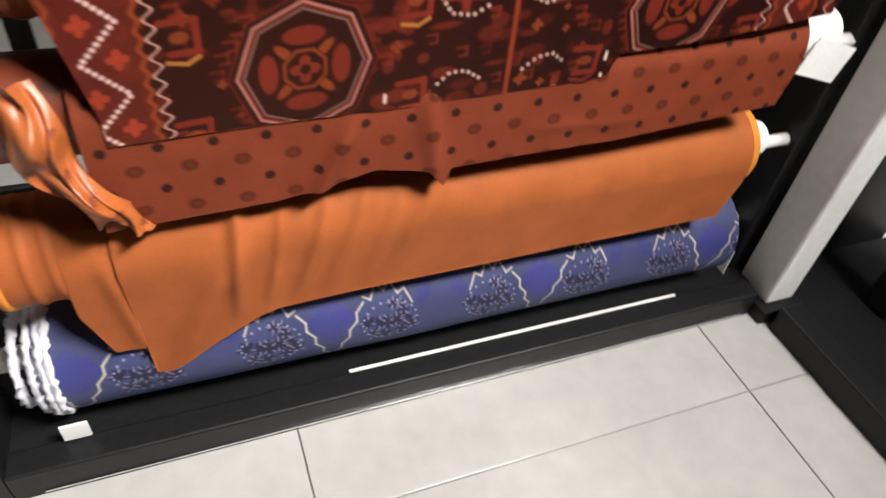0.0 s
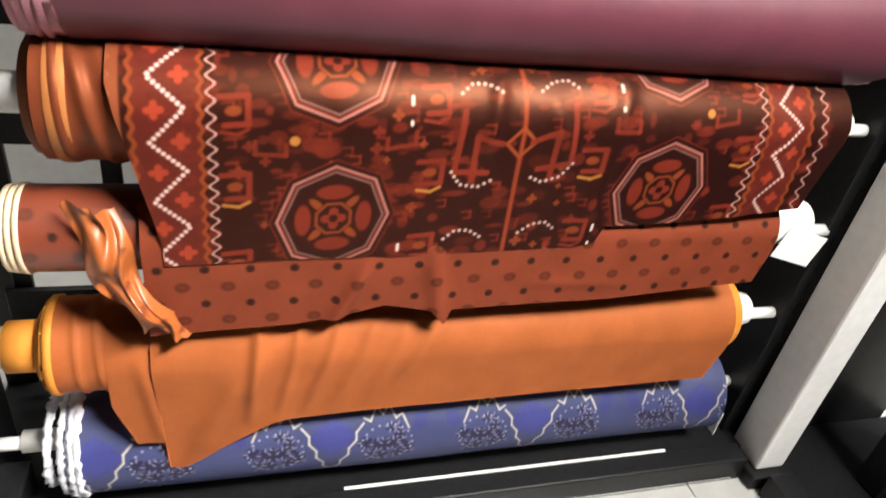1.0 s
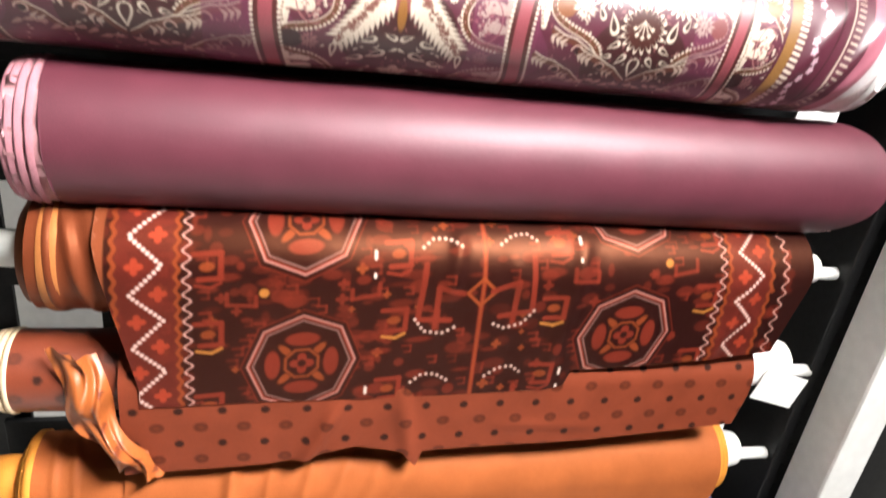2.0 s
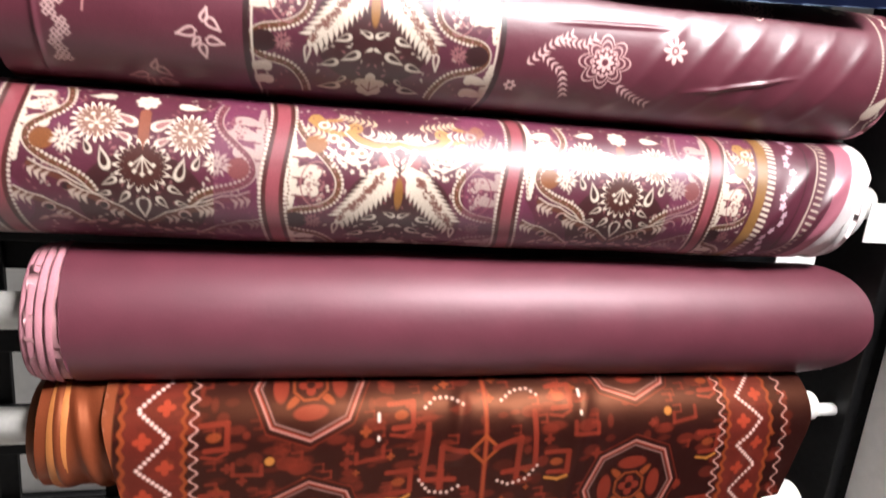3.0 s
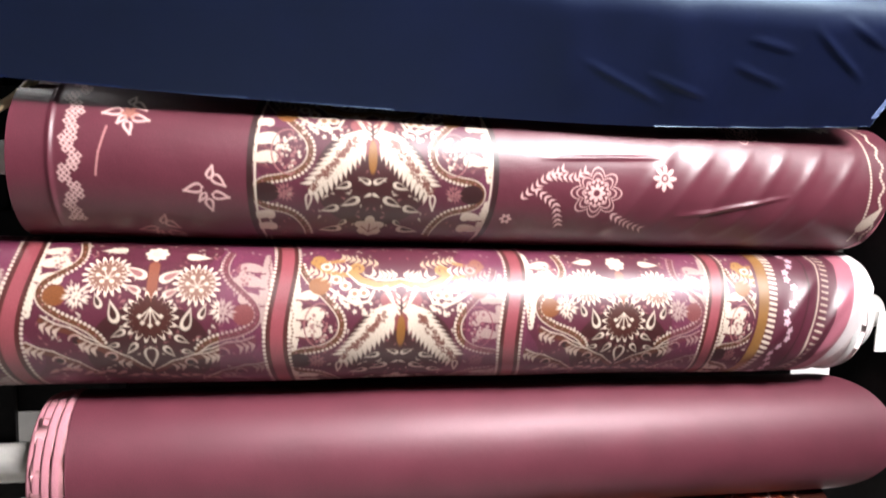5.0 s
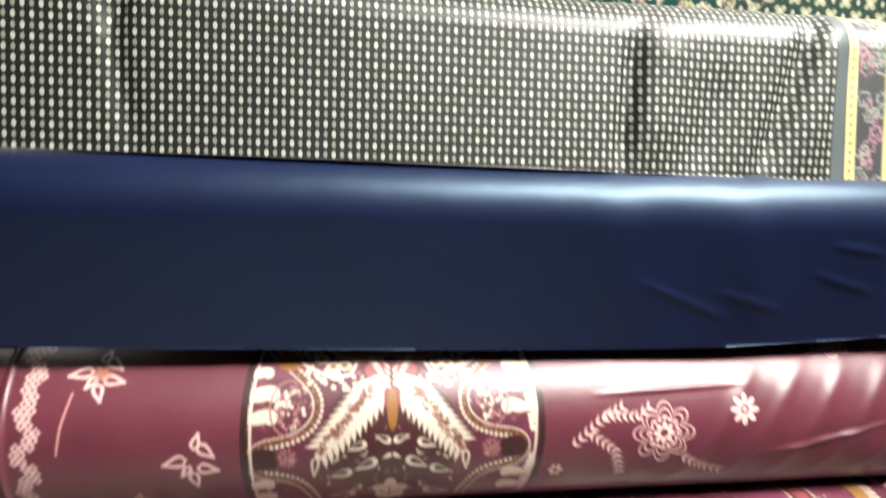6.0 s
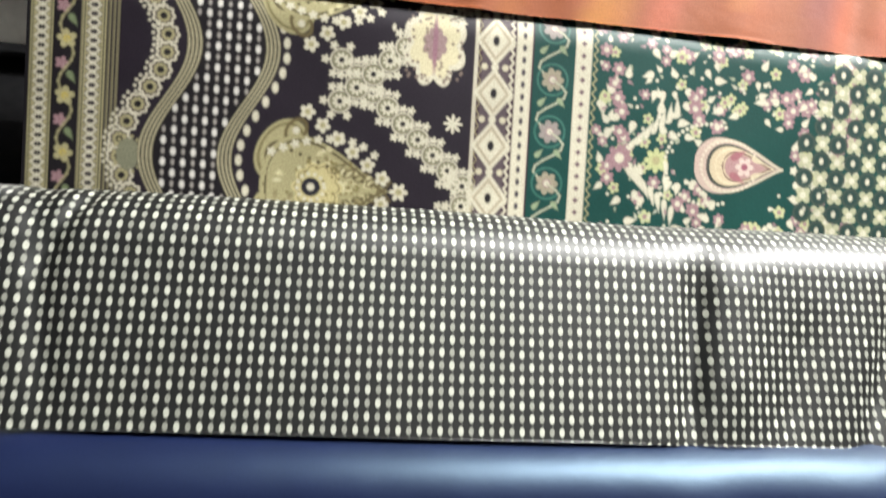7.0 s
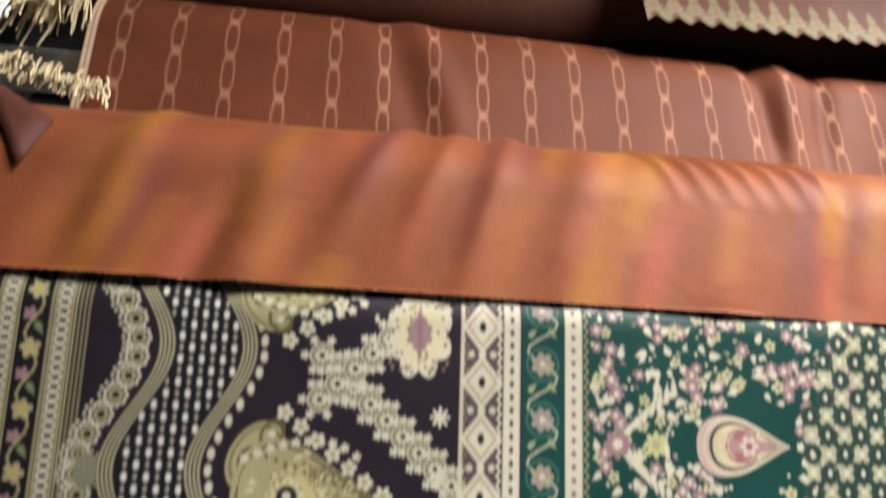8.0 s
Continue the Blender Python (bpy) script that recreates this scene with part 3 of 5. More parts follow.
        leaf(P, at, s, 0.074, 0.203, 0.010, 1.5, None, 0.0009, 0.32)
        # small outlined leaves below
        for du, dv, size, turn in ((0.009, 0.176, 0.0085, -0.4), (0.034, 0.183, 0.010, 0.35), (0.025, 0.203, 0.0125, 0.45), (0.049, 0.2125, 0.0115, 0.3), (0.034, 0.2346, 0.008, 0.8), (0.047, 0.246, 0.014, 0.2)):
            leaf(P, at, s, du, dv, size, turn, CREAM, 0.0, 0.42)
            leaf(P, at, s, du + 0.0006, dv - 0.0008, size * 0.66, turn, BROWN, 0.0, 0.36)
        P.drop(*at(0.005, 0.194), 0.005, 0.5 if s > 0 else math.pi - 0.5, CREAM, 0, 0.4)
        for q in range(8):
            leaf(P, at, s, 0.006 + 0.002 * q, 0.122 - 0.004 * q, 0.0045, -1.2 + 0.2 * q)
    for q in range(7):
        P.drop(cu + (0.0042 if q % 2 else -0.0042), v0 + 0.104 + 0.0034 * q, 0.0042, -0.9 if q % 2 else math.pi + 0.9, CREAM, 0, 0.35)
    P.ellipse(cu, v0 + 0.148, 0.0052, 0.020, (0.20, 0.085, 0.02))
    P.polygon(cu, v0 + 0.244, 0.0155, 5, CREAM, 0, math.pi / 2, 1.1)
    P.flower(cu, v0 + 0.240, 0.0185, 5, CREAM, None, 0.45, math.pi / 2)
    for t in (-2.4, -1.57, -0.7):
        P.segment(cu, v0 + 0.250, cu + 0.013 * math.cos(t), v0 + 0.250 + 0.015 * math.sin(t), 0.0008, (0.16, 0.04, 0.04))


def star_cell(P, cu, v0, half, skew=0.0):
    """A mirrored paisley cell with spiky star flowers over curling leaves."""
    cell_ground(P, cu, v0, half)
    for s in (-1, 1):
        at = local(cu, v0, skew, s)
        cloud(P, at, s, half - 0.001, 0.035, 0.140, ((0, 0.055, 0.012), (0, 0.074, 0.014), (0, 0.096, 0.012)))
        ribbon(P, at, [(0.086, 0.030), (0.079, 0.052), (0.080, 0.072), (0.100, 0.090), (0.117, 0.104), (0.119, 0.124), (0.100, 0.138), (0.075, 0.146), (0.056, 0.157), (0.050, 0.170)])
        r = random.Random(9)
        for q in range(46):
            a, d = r.uniform(0, 6.28), 0.013 * math.sqrt(r.random())
            u, v = at(0.099 + d * math.cos(a), 0.066 + 1.1 * d * math.sin(a))
            P.flower(u, v, r.uniform(0.0014, 0.0026), 5, CREAM if q % 2 else DUST, None, 0.5, a)
        u, v = at(0.102, 0.116)
        P.ellipse(u, v, 0.0125, 0.0125, (0.17, 0.055, 0.016))
        u, v = at(0.079, 0.114)
        spray(P, u, v, 0.0155, 26, None, 4)
        # spiky flowers
        u, v = at(0.049, 0.085)
        P.flower(u, v, 0.0275, 20, CREAM, None, 0.42)
        P.flower(u, v, 0.0212, 20, (0.20, 0.10, 0.075), None, 0.34)
        for q in range(6):
            P.disc(u + 0.0105 * math.cos(q * 1.05), v + 0.0095 * math.sin(q * 1.05), 0.0026, CREAM)
            P.segment(u, v + 0.004, u + 0.0095 * math.cos(q * 1.05), v + 0.0085 * math.sin(q * 1.05), 0.0006, CREAM)
        leaf(P, at, s, 0.048, 0.046, 0.0145, 0.1, None, 0, 0.42)
        for du, dv, size, turn, line in ((0.020, 0.0775, 0.0150, -0.55, 0), (0.021, 0.099, 0.0105, -0.5, 0), (0.040, 0.1277, 0.0140, -1.3, 1), (0.057, 0.117, 0.0095, -1.2, 1), (0.034, 0.153, 0.009, 0.5, 1), (0.020, 0.170, 0.0095, 0.9, 1), (0.040, 0.168, 0.007, 0.2, 1)):
            leaf(P, at, s, du, dv, size, turn, CREAM, 0, 0.44)
            leaf(P, at, s, du + 0.0006, dv, size * 0.68, turn, BROWN if line else DUST, 0, 0.38)
        # curling leaves below
        for cx, cv, k in ((0.078, 0.166, 1.0), (0.042, 0.184, 0.9), (0.098, 0.196, 0.9)):
            P.path([at(cx + k * a, cv + k * b) for a, b in ((0.036, -0.020), (0.022, -0.013), (0.008, -0.010), (-0.006, -0.006), (-0.012, 0.002), (-0.022, 0.004), (-0.034, 0.016), (-0.042, 0.022))], 0.0032, (0.10, 0.030, 0.018))
            P.path([at(cx + k * a, cv + k * b) for a, b in ((0.036, -0.025), (0.022, -0.018), (0.006, -0.015), (-0.010, -0.006), (-0.022, -0.001), (-0.034, 0.010), (-0.044, 0.018))], 0.0009, CREAM, 0.85)
            curl(P, at, cx, cv, 0.0082 * k, -1, (0.40, 0.26, 0.22), 0.0009)
            P.disc(*at(cx, cv), 0.0046 * k, PLUM)
            plume(P, at, s, [(cx + 0.034 * k, cv - 0.013 * k), (cx + 0.014 * k, cv - 0.006 * k)], 0.0058, (0.44, 0.33, 0.27))
            plume(P, at, s, [(cx - 0.010 * k, cv + 0.009 * k), (cx - 0.026 * k, cv + 0.013 * k)], 0.0055, (0.40, 0.29, 0.24))
        for q in range(9):
            leaf(P, at, s, 0.012 + 0.012 * q, 0.212 + 0.004 * math.sin(q * 1.7), 0.007, 0.3 * (q % 3), (0.30, 0.17, 0.15), 0, 0.4)
    P.flower(cu, v0 + 0.046, 0.0135, 8, CREAM, None, 0.25)
    P.flower(cu, v0 + 0.046, 0.007, 8, (0.55, 0.36, 0.30), None, 0.4)
    P.segment(cu, v0 + 0.066, cu, v0 + 0.112, 0.006, (0.19, 0.06, 0.035))
    P.flower(cu, v0 + 0.130, 0.031, 18, CREAM, None, 0.42)
    P.flower(cu, v0 + 0.130, 0.0265, 18, (0.050, 0.013, 0.010), None, 0.30)
    for q in range(5):
        a = math.pi * q / 4
        P.polygon(cu + 0.0115 * math.cos(a), v0 + 0.129 + 0.0105 * math.sin(a), 0.0030, 4, CREAM)
        P.segment(cu, v0 + 0.120, cu + 0.009 * math.cos(a), v0 + 0.128 + 0.008 * math.sin(a), 0.0006, CREAM)
    P.drop(cu, v0 + 0.180, 0.0135, math.pi / 2, CREAM, 0.0010, 0.5)


def paisley_print(U, V, us, ss):
    """Rows of mirrored paisley cells between dark wavy bands; a floral border and the plain selvedge follow at one end."""
    lean = np.clip(U - 0.22, 0, 1) * np.clip(V - 0.05, 0, 1) * 3.0
    P = Print(U + lean * 0.5, V, us, ss, (0.11, 0.024, 0.032), 0.0015)
    P.margin = 0.08
    for k, kind in enumerate((0, 1, 0, 1, 0)):
        cu = -0.7365 + 0.2885 * k + (0.006 if k == 3 else 0.0)
        if kind:
            star_cell(P, cu, 0.0 if k == 1 else 0.006, 0.133, 0.11 if k == 1 else 0.03)
        else:
            leaf_cell(P, cu, 0.0, 0.133, 0.02)
    for k in range(-2, 4):
        u = -0.0135 + 0.2885 * k
        sway = lambda W: 0.006 * np.sin(W * 30)
        P.band(u - 0.013, u + 0.013, (0.06, 0.013, 0.012), 1, sway)
        P.band(u - 0.0075, u + 0.0075, (0.22, 0.050, 0.062), 1, sway)
        for e in (-0.0145, 0.0145):
            P.beads([(u + e + 0.006 * math.sin(q * 0.18), q * 0.006) for q in range(-4, 46)], 0.0058, 0.0019, CREAM)
    P.band(0.34, 0.70, MAGENTA)
    P.band(0.345, 0.362, OCHRE)
    for q in range(40):
        P.segment(0.364, -0.03 + q * 0.0075, 0.374, -0.028 + q * 0.0075, 0.0019, CREAM)
        P.flower(0.40 + 0.008 * math.sin(q * 1.3), -0.03 + q * 0.012, 0.006, 5, (0.55, 0.36, 0.42), None, 0.5)
        P.segment(0.452, -0.03 + q * 0.009, 0.462, -0.028 + q * 0.009, 0.0014, CREAM, 0.7)
    P.band(0.425, 0.428, PLUM, 0.8)
    P.band(0.444, 0.447, CREAM, 0.7)
    P.band(0.478, 0.70, (0.34, 0.11, 0.15))
    P.band(0.505, 0.9, (0.62, 0.55, 0.56))
    return P.C


def sprig(P, u, v, k, col, line):
    for q, (du, dv, size, turn) in enumerate(((-0.016, 0.0, 0.010, 2.9), (0.012, -0.010, 0.009, 0.7), (0.014, 0.008, 0.009, 0.2), (0.002, 0.020, 0.008, 1.3), (0.003, -0.020, 0.007, -1.3), (-0.006, 0.010, 0.006, 2.2))):
        P.drop(u + k * du, v + k * dv, k * size, turn, col, line, 0.5)


def panel_print(U, V, us, ss):
    """Plain mauve satin with a paisley panel, sprigs, a dotted selvedge and sprays with rosettes."""
    P = Print(U, V, us, ss, MAUVE, 0.0015)
    pale = (0.66, 0.42, 0.40)
    curve = -0.04 * (np.clip(np.abs(V - 0.15), 0, 1) ** 2) / 0.1 ** 2 * 0.3
    inside = np.abs(U + 0.1945) - 0.146 - curve
    before = P.C.copy()
    leaf_cell(P, -0.2000, -0.021, 0.147, -0.02)
    P.C[inside > 0] = before[inside > 0]
    whole = (slice(None), slice(None))
    P.lay(whole, np.abs(inside) - 0.0035, PLUM)
    P.lay(whole, np.abs(inside + 0.006) - 0.0012, CREAM)
    sprig(P, -0.473, 0.085, 1.0, pale, 0.0012)
    sprig(P, -0.386, 0.172, 1.0, pale, 0.0011)
    sprig(P, -0.44, 0.235, 1.0, (0.4, 0.2, 0.2), 0.0011)
    P.flower(-0.471, 0.086, 0.010, 6, (0.42, 0.17, 0.12), None, 0.5, 0, 0, 1, 0.6)
    P.segment(-0.385, 0.012, -0.378, 0.014, 0.002, pale)
    for q in range(36):
        u, v = -0.529 + 0.003 * math.sin(q * 0.9), -0.01 + q * 0.0065
        for du in (-0.006, 0.0, 0.006):
            if (q + int(du * 1000)) % 5 not in (2, 3) or du == 0.0:
                P.polygon(u + du, v, 0.0032, 4, pale, 0.0008)
    P.path([(-0.493, 0.105), (-0.500, 0.135), (-0.503, 0.16)], 0.001, (0.45, 0.2, 0.2))
    # sprays and rosettes
    for u, v, r in ((0.084, 0.160, 0.034), (0.30, 0.055, 0.03)):
        for ring, n in ((1.0, 8), (0.78, 8), (0.55, 8)):
            P.flower(u, v, r * ring, n, pale, None, 0.3, 0, 0.0011, 0.95, 0.75)
        P.flower(u, v, r * 0.36, 8, pale, MAUVE, 0.45)
        P.beads([(u + r * 0.45 * math.cos(t), v + r * 0.45 * math.sin(t)) for t in np.linspace(0, 6.3, 20)], 0.006, 0.0016, pale)
    P.flower(0.176, 0.138, 0.017, 8, pale, None, 0.6)
    P.disc(0.176, 0.138, 0.004, MAUVE, 0.0012)
    for pts in ([(-0.012, 0.168), (0.012, 0.146), (0.045, 0.128)], [(0.006, 0.160), (0.032, 0.178), (0.044, 0.215)], [(0.020, 0.140), (0.055, 0.142), (0.075, 0.128)], [(0.112, 0.190), (0.140, 0.205), (0.165, 0.212)]):
        for (a, b), (c, d) in zip(pts, pts[1:]):
            n = max(2, int(math.hypot(c - a, d - b) / 0.0068))
            for q in range(n):
                k = q / n
                turn = math.atan2(d - b, c - a)
                for s in (-1, 1):
                    P.drop(a + (c - a) * k - s * 0.003 * math.sin(turn), b + (d - b) * k + s * 0.003 * math.cos(turn), 0.0042, turn + s * 0.8, pale, 0, 0.34)
    P.flower(-0.03, 0.20, 0.008, 6, pale, MAUVE, 0.5)
    # dotted border at the far end
    for q in range(52):
        v = -0.02 + q * 0.0048
        P.disc(0.488 + 0.03 * max(0.0, 0.12 - v), v, 0.0019, CREAM)
        P.disc(0.506 + 0.03 * max(0.0, 0.12 - v) + 0.003 * math.sin(q), v, 0.0022, CREAM)
    P.drop(0.50, 0.185, 0.024, -1.0, CREAM, 0, 0.4)
    P.flower(0.44, 0.03, 0.02, 7, CREAM, MAUVE, 0.4)
    return P.C


def songket_print(U, V, us, ss):
    """Black and green brocade: chain borders, lace and dots between gold waves, a gold paisley, cream bands, green flower field."""
    black, gold, cream, green, rose, plum = (0.013, 0.011, 0.014), (0.40, 0.365, 0.20), (0.64, 0.60, 0.47), (0.007, 0.056, 0.048), (0.33, 0.20, 0.22), (0.045, 0.018, 0.035)
    P = Print(U, V, us, ss, black, 0.0014)
    whole = (slice(None), slice(None))
    per = 0.168
    wav = lambda W: 0.0165 * np.cos(2 * math.pi * (W - 0.128) / per)
    P.band(-0.440, -0.1440, (0.020, 0.015, 0.023))
    P.band(-0.144, -0.095, plum)
    P.band(-0.095, 0.8, green)
    # chain borders
    for u0, u1 in ((-0.4735, -0.4595), (-0.4385, -0.4225)):
        m = (u0 + u1) / 2
        for e in (u0, u0 + 0.0022, u1 - 0.0022, u1):
            P.band(e - 0.0006, e + 0.0006, gold)
        for q in range(60):
            v = -0.02 + q * 0.0066
            P.polygon(m, v, 0.0042, 4, cream, 0.0008)
            P.disc(m - 0.0042, v + 0.0033, 0.0011, gold)
            P.disc(m + 0.0042, v + 0.0033, 0.0011, gold)
    for e in (-0.4195, -0.4165, -0.4135):
        P.band(e - 0.0005, e + 0.0005, gold, 0.8)
    for q in range(9):
        v = 0.0 + q * 0.042
        P.flower(-0.449, v + 0.006, 0.0072, 5, gold, (0.5, 0.4, 0.1), 0.4, q)
        P.flower(-0.452, v + 0.024, 0.005, 5, rose, None, 0.4)
        P.path([(-0.449 + 0.005 * math.sin(t), v + 0.006 + 0.0067 * t) for t in np.linspace(0, 6.3, 9)], 0.0009, gold, 0.7)
        P.drop(-0.445, v + 0.034, 0.005, 1.0, (0.18, 0.22, 0.12), 0, 0.5)
    # lace along the first wave, dots between the waves
    n = 26
    for q in range(n):
        v = -0.04 + q * 0.0135
        u = -0.386 + float(wav(np.array(v)))
        for ring, col in ((0.0088, cream), (0.0068, (0.10, 0.08, 0.07)), (0.0050, gold), (0.0028, black)):
            P.flower(u - 0.008, v, ring, 9, col, None, 0.18)
        P.beads([(u - 0.008 + 0.0108 * math.cos(t), v + 0.0108 * math.sin(t)) for t in np.linspace(1.9, 4.4, 7)], 0.0045, 0.0012, cream)
    for q in range(5):
        v = 0.046 + q * per - 0.0
        P.ellipse(-0.403, v - 0.0, 0.0085, 0.012, (0.22, 0.22, 0.15))
        P.beads([(-0.403 + 0.0105 * math.cos(t), v + 0.014 * math.sin(t)) for t in np.linspace(0, 6.3, 16)], 0.005, 0.0012, gold)
    P.lay(whole, np.abs(U + 0.3455 - wav(V)) - 0.0245, black)
    for i in range(16):
        u = -0.3855 + i * 0.0074
        for j in range(40):
            v = -0.02 + j * 0.0082
            m = u + 0.3455 - float(wav(np.array(v)))
            if abs(m) < 0.0215:
                P.ellipse(u, v, 0.0013 if (i + j) % 2 else 0.0020, 0.0022 if (i + j) % 2 else 0.0031, (0.40, 0.37, 0.34) if (i + j) % 2 else (0.76, 0.73, 0.68))
    for base in (-0.3745, -0.3165):
        P.band(base - 0.0058, base + 0.0058, (0.035, 0.028, 0.022), 1, wav)
        for e in (-0.0045, -0.0016, 0.0013, 0.0042):
            P.band(base + e - 0.00075, base + e + 0.00075, (0.50, 0.46, 0.30), 0.9, wav)
    for q in range(30):
        v = -0.04 + q * 0.0115
        P.ellipse(-0.306 + float(wav(np.array(v))), v, 0.0026, 0.0042, cream)
    # gold paisley hearts and small flowers
    for c in (0.230, 0.230 - per, 0.230 + per):
        for s in (-1, 1):
            P.ellipse(-0.2905, c + s * 0.027, 0.0185, 0.026, gold, -s * 0.5)
            P.ellipse(-0.2905, c + s * 0.027, 0.0155, 0.022, (0.20, 0.17, 0.08), -s * 0.5, 0.0009)
            P.ellipse(-0.292, c + s * 0.022, 0.0100, 0.0110, (0.10, 0.08, 0.04), 0, 0.0012)
            P.flower(-0.292, c + s * 0.022, 0.0065, 7, (0.16, 0.13, 0.06), gold, 0.4)
            P.ellipse(-0.280, c + s * 0.043, 0.0070, 0.0095, (0.14, 0.11, 0.05), -s * 0.6, 0.0012)
            P.disc(-0.280, c + s * 0.043, 0.0028, cream)
        P.drop(-0.256, c, 0.050, 0.0, gold, 0, 0.80)
        P.drop(-0.256, c, 0.046, 0.0, (0.12, 0.10, 0.05), 0.0010, 0.78)
        rl = random.Random(8)
        for q in range(150):  # raised lace work
            a, b = rl.uniform(-0.036, 0.044), rl.uniform(-0.034, 0.034)
            if abs(b) / 0.034 + abs(a) / 0.052 < 1.0:
                P.ellipse(-0.258 + a, c + b, rl.uniform(0.0014, 0.0034), rl.uniform(0.0010, 0.0022), rl.choice(((0.72, 0.67, 0.44), (0.26, 0.22, 0.11), (0.66, 0.60, 0.36))), rl.uniform(0, 3.1), 0, 0.8)
        P.flower(-0.262, c, 0.020, 10, (0.58, 0.51, 0.26), None, 0.18)
        P.flower(-0.262, c, 0.017, 10, (0.26, 0.22, 0.11), None, 0.18, 0, 0.0006)
        for s in (-1, 1):
            for q in range(11):
                k = q / 10
                P.flower(-0.298 + 0.088 * k, c + s * (0.050 * math.sqrt(max(0.0, 1 - k)) * (0.35 + k) + 0.008), 0.0036, 5, cream, None, 0.45, q)
                P.disc(-0.290 + 0.070 * k, c + s * (0.026 * (1 - k) + 0.004), 0.0014, (0.10, 0.08, 0.04))
            for q in range(5):
                P.drop(-0.246 + 0.009 * q, c + s * (0.016 - 0.003 * q), 0.006, s * 0.6, (0.14, 0.11, 0.05), 0.0006, 0.4)
        r = random.Random(3)
        for q in range(60):
            P.disc(-0.258 + r.uniform(-0.028, 0.028), c + r.uniform(-0.022, 0.022), 0.0011, (0.22, 0.18, 0.07))
        P.disc(-0.267, c, 0.0072, (0.02, 0.02, 0.03))
        P.disc(-0.267, c, 0.0030, cream)
        P.beads([(-0.267 + 0.0105 * math.cos(t), c + 0.0105 * math.sin(t)) for t in np.linspace(0, 6.3, 14)], 0.0052, 0.0015, cream)
        for s in (-1, 1):
            for q in range(6):
                k = q / 5
                P.flower(-0.272 + 0.060 * k, c + s * (0.058 - 0.048 * k), 0.0062, 5, cream, gold, 0.4, q)
            for q in range(9):
                k = q / 8
                u, v = -0.248 + 0.100 * k, c + s * (0.100 - 0.092 * k)
                P.disc(u, v, 0.0098, (0.07, 0.06, 0.05))
                P.disc(u, v, 0.0084, cream, 0.0007)
                P.disc(u, v, 0.0074, (0.24, 0.23, 0.15))
                P.flower(u, v, 0.0060, 9, cream, black, 0.45)
                for a in range(6):
                    P.flower(u + 0.0125 * math.cos(a * 1.047), v + 0.0125 * math.sin(a * 1.047), 0.0036, 5, cream, None, 0.5)
        P.flower(-0.1985, c, 0.0075, 6, cream, gold, 0.5)
    for c in (0.111, 0.111 + per, 0.111 - per):
        for k, (r1, col) in enumerate(((0.026, cream), (0.021, (0.66, 0.60, 0.40)), (0.010, (0.32, 0.22, 0.22)))):
            P.flower(-0.1755, c, r1, 8, col, None, 0.22, 0.39, 0, 1.35)
        r = random.Random(5)
        for q in range(70):
            P.disc(-0.1755 + r.uniform(-0.022, 0.022), c + r.uniform(-0.03, 0.03), 0.0012, (0.22, 0.17, 0.14))
        P.ellipse(-0.1755, c, 0.0020, 0.022, (0.30, 0.16, 0.2))
        for s in (-1, 1):
            P.flower(-0.158, c + s * 0.062, 0.0078, 8, cream, None, 0.7)
            P.ellipse(-0.2085, c + s * 0.010, 0.0015, 0.0028, cream)
    # cream borders
    P.band(-0.1435, -0.1405, cream, 0.9)
    P.band(-0.1395, -0.1385, gold, 0.9, lambda W: 0.0012 * np.sin(W * 700))
    P.band(-0.1375, -0.1150, (0.10, 0.075, 0.085))
    for q in range(9):
        v = 0.02 + q * 0.042
        P.polygon(-0.1265, v, 0.0165, 4, cream, 0, 0, 1.25)
        P.polygon(-0.1265, v, 0.0115, 4, (0.42, 0.36, 0.26), 0.0009, 0, 1.25)
        P.ellipse(-0.1265, v, 0.0026, 0.0040, black)
        P.disc(-0.1265, v + 0.021, 0.0030, cream)
        for s in (-1, 1):
            P.disc(-0.1265 + s * 0.0085, v + 0.021, 0.0026, (0.6, 0.55, 0.4))
    P.band(-0.1140, -0.1115, cream, 0.9, lambda W: 0.0010 * np.sin(W * 900))
    P.band(-0.1095, -0.0965, cream)
    for q in range(34):
        P.ellipse(-0.103, -0.01 + q * 0.0098, 0.0016, 0.0026, (0.05, 0.04, 0.06))
    for q in range(10):
        v = 0.005 + q * 0.042
        P.disc(-0.0785, v, 0.0125, (0.05, 0.16, 0.13), 0.0008)
        P.flower(-0.0785, v, 0.0095, 7, (0.34, 0.30, 0.22) if q % 2 else (0.30, 0.26, 0.24), rose, 0.3)
        P.disc(-0.0785, v, 0.0024, cream)
        P.path([(-0.0785 + 0.012 * math.sin(t), v + 0.0067 * t) for t in np.linspace(0, 6.3, 10)], 0.0008, (0.45, 0.45, 0.33))
        for s in (-1, 1):
            P.drop(-0.0785 + s * 0.008, v + 0.018, 0.0045, s * 0.8, (0.30, 0.36, 0.22), 0, 0.5)
    P.band(-0.0605, -0.0465, cream)
    for q in range(34):
        P.polygon(-0.0535, -0.008 + q * 0.0098, 0.0024, 4, (0.16, 0.10, 0.12))
    P.band(-0.0440, -0.0425, gold, 0.9, lambda W: 0.0014 * np.sin(W * 800))
    # the green field: sprays round leaf medallions, then a lattice
    r = random.Random(21)
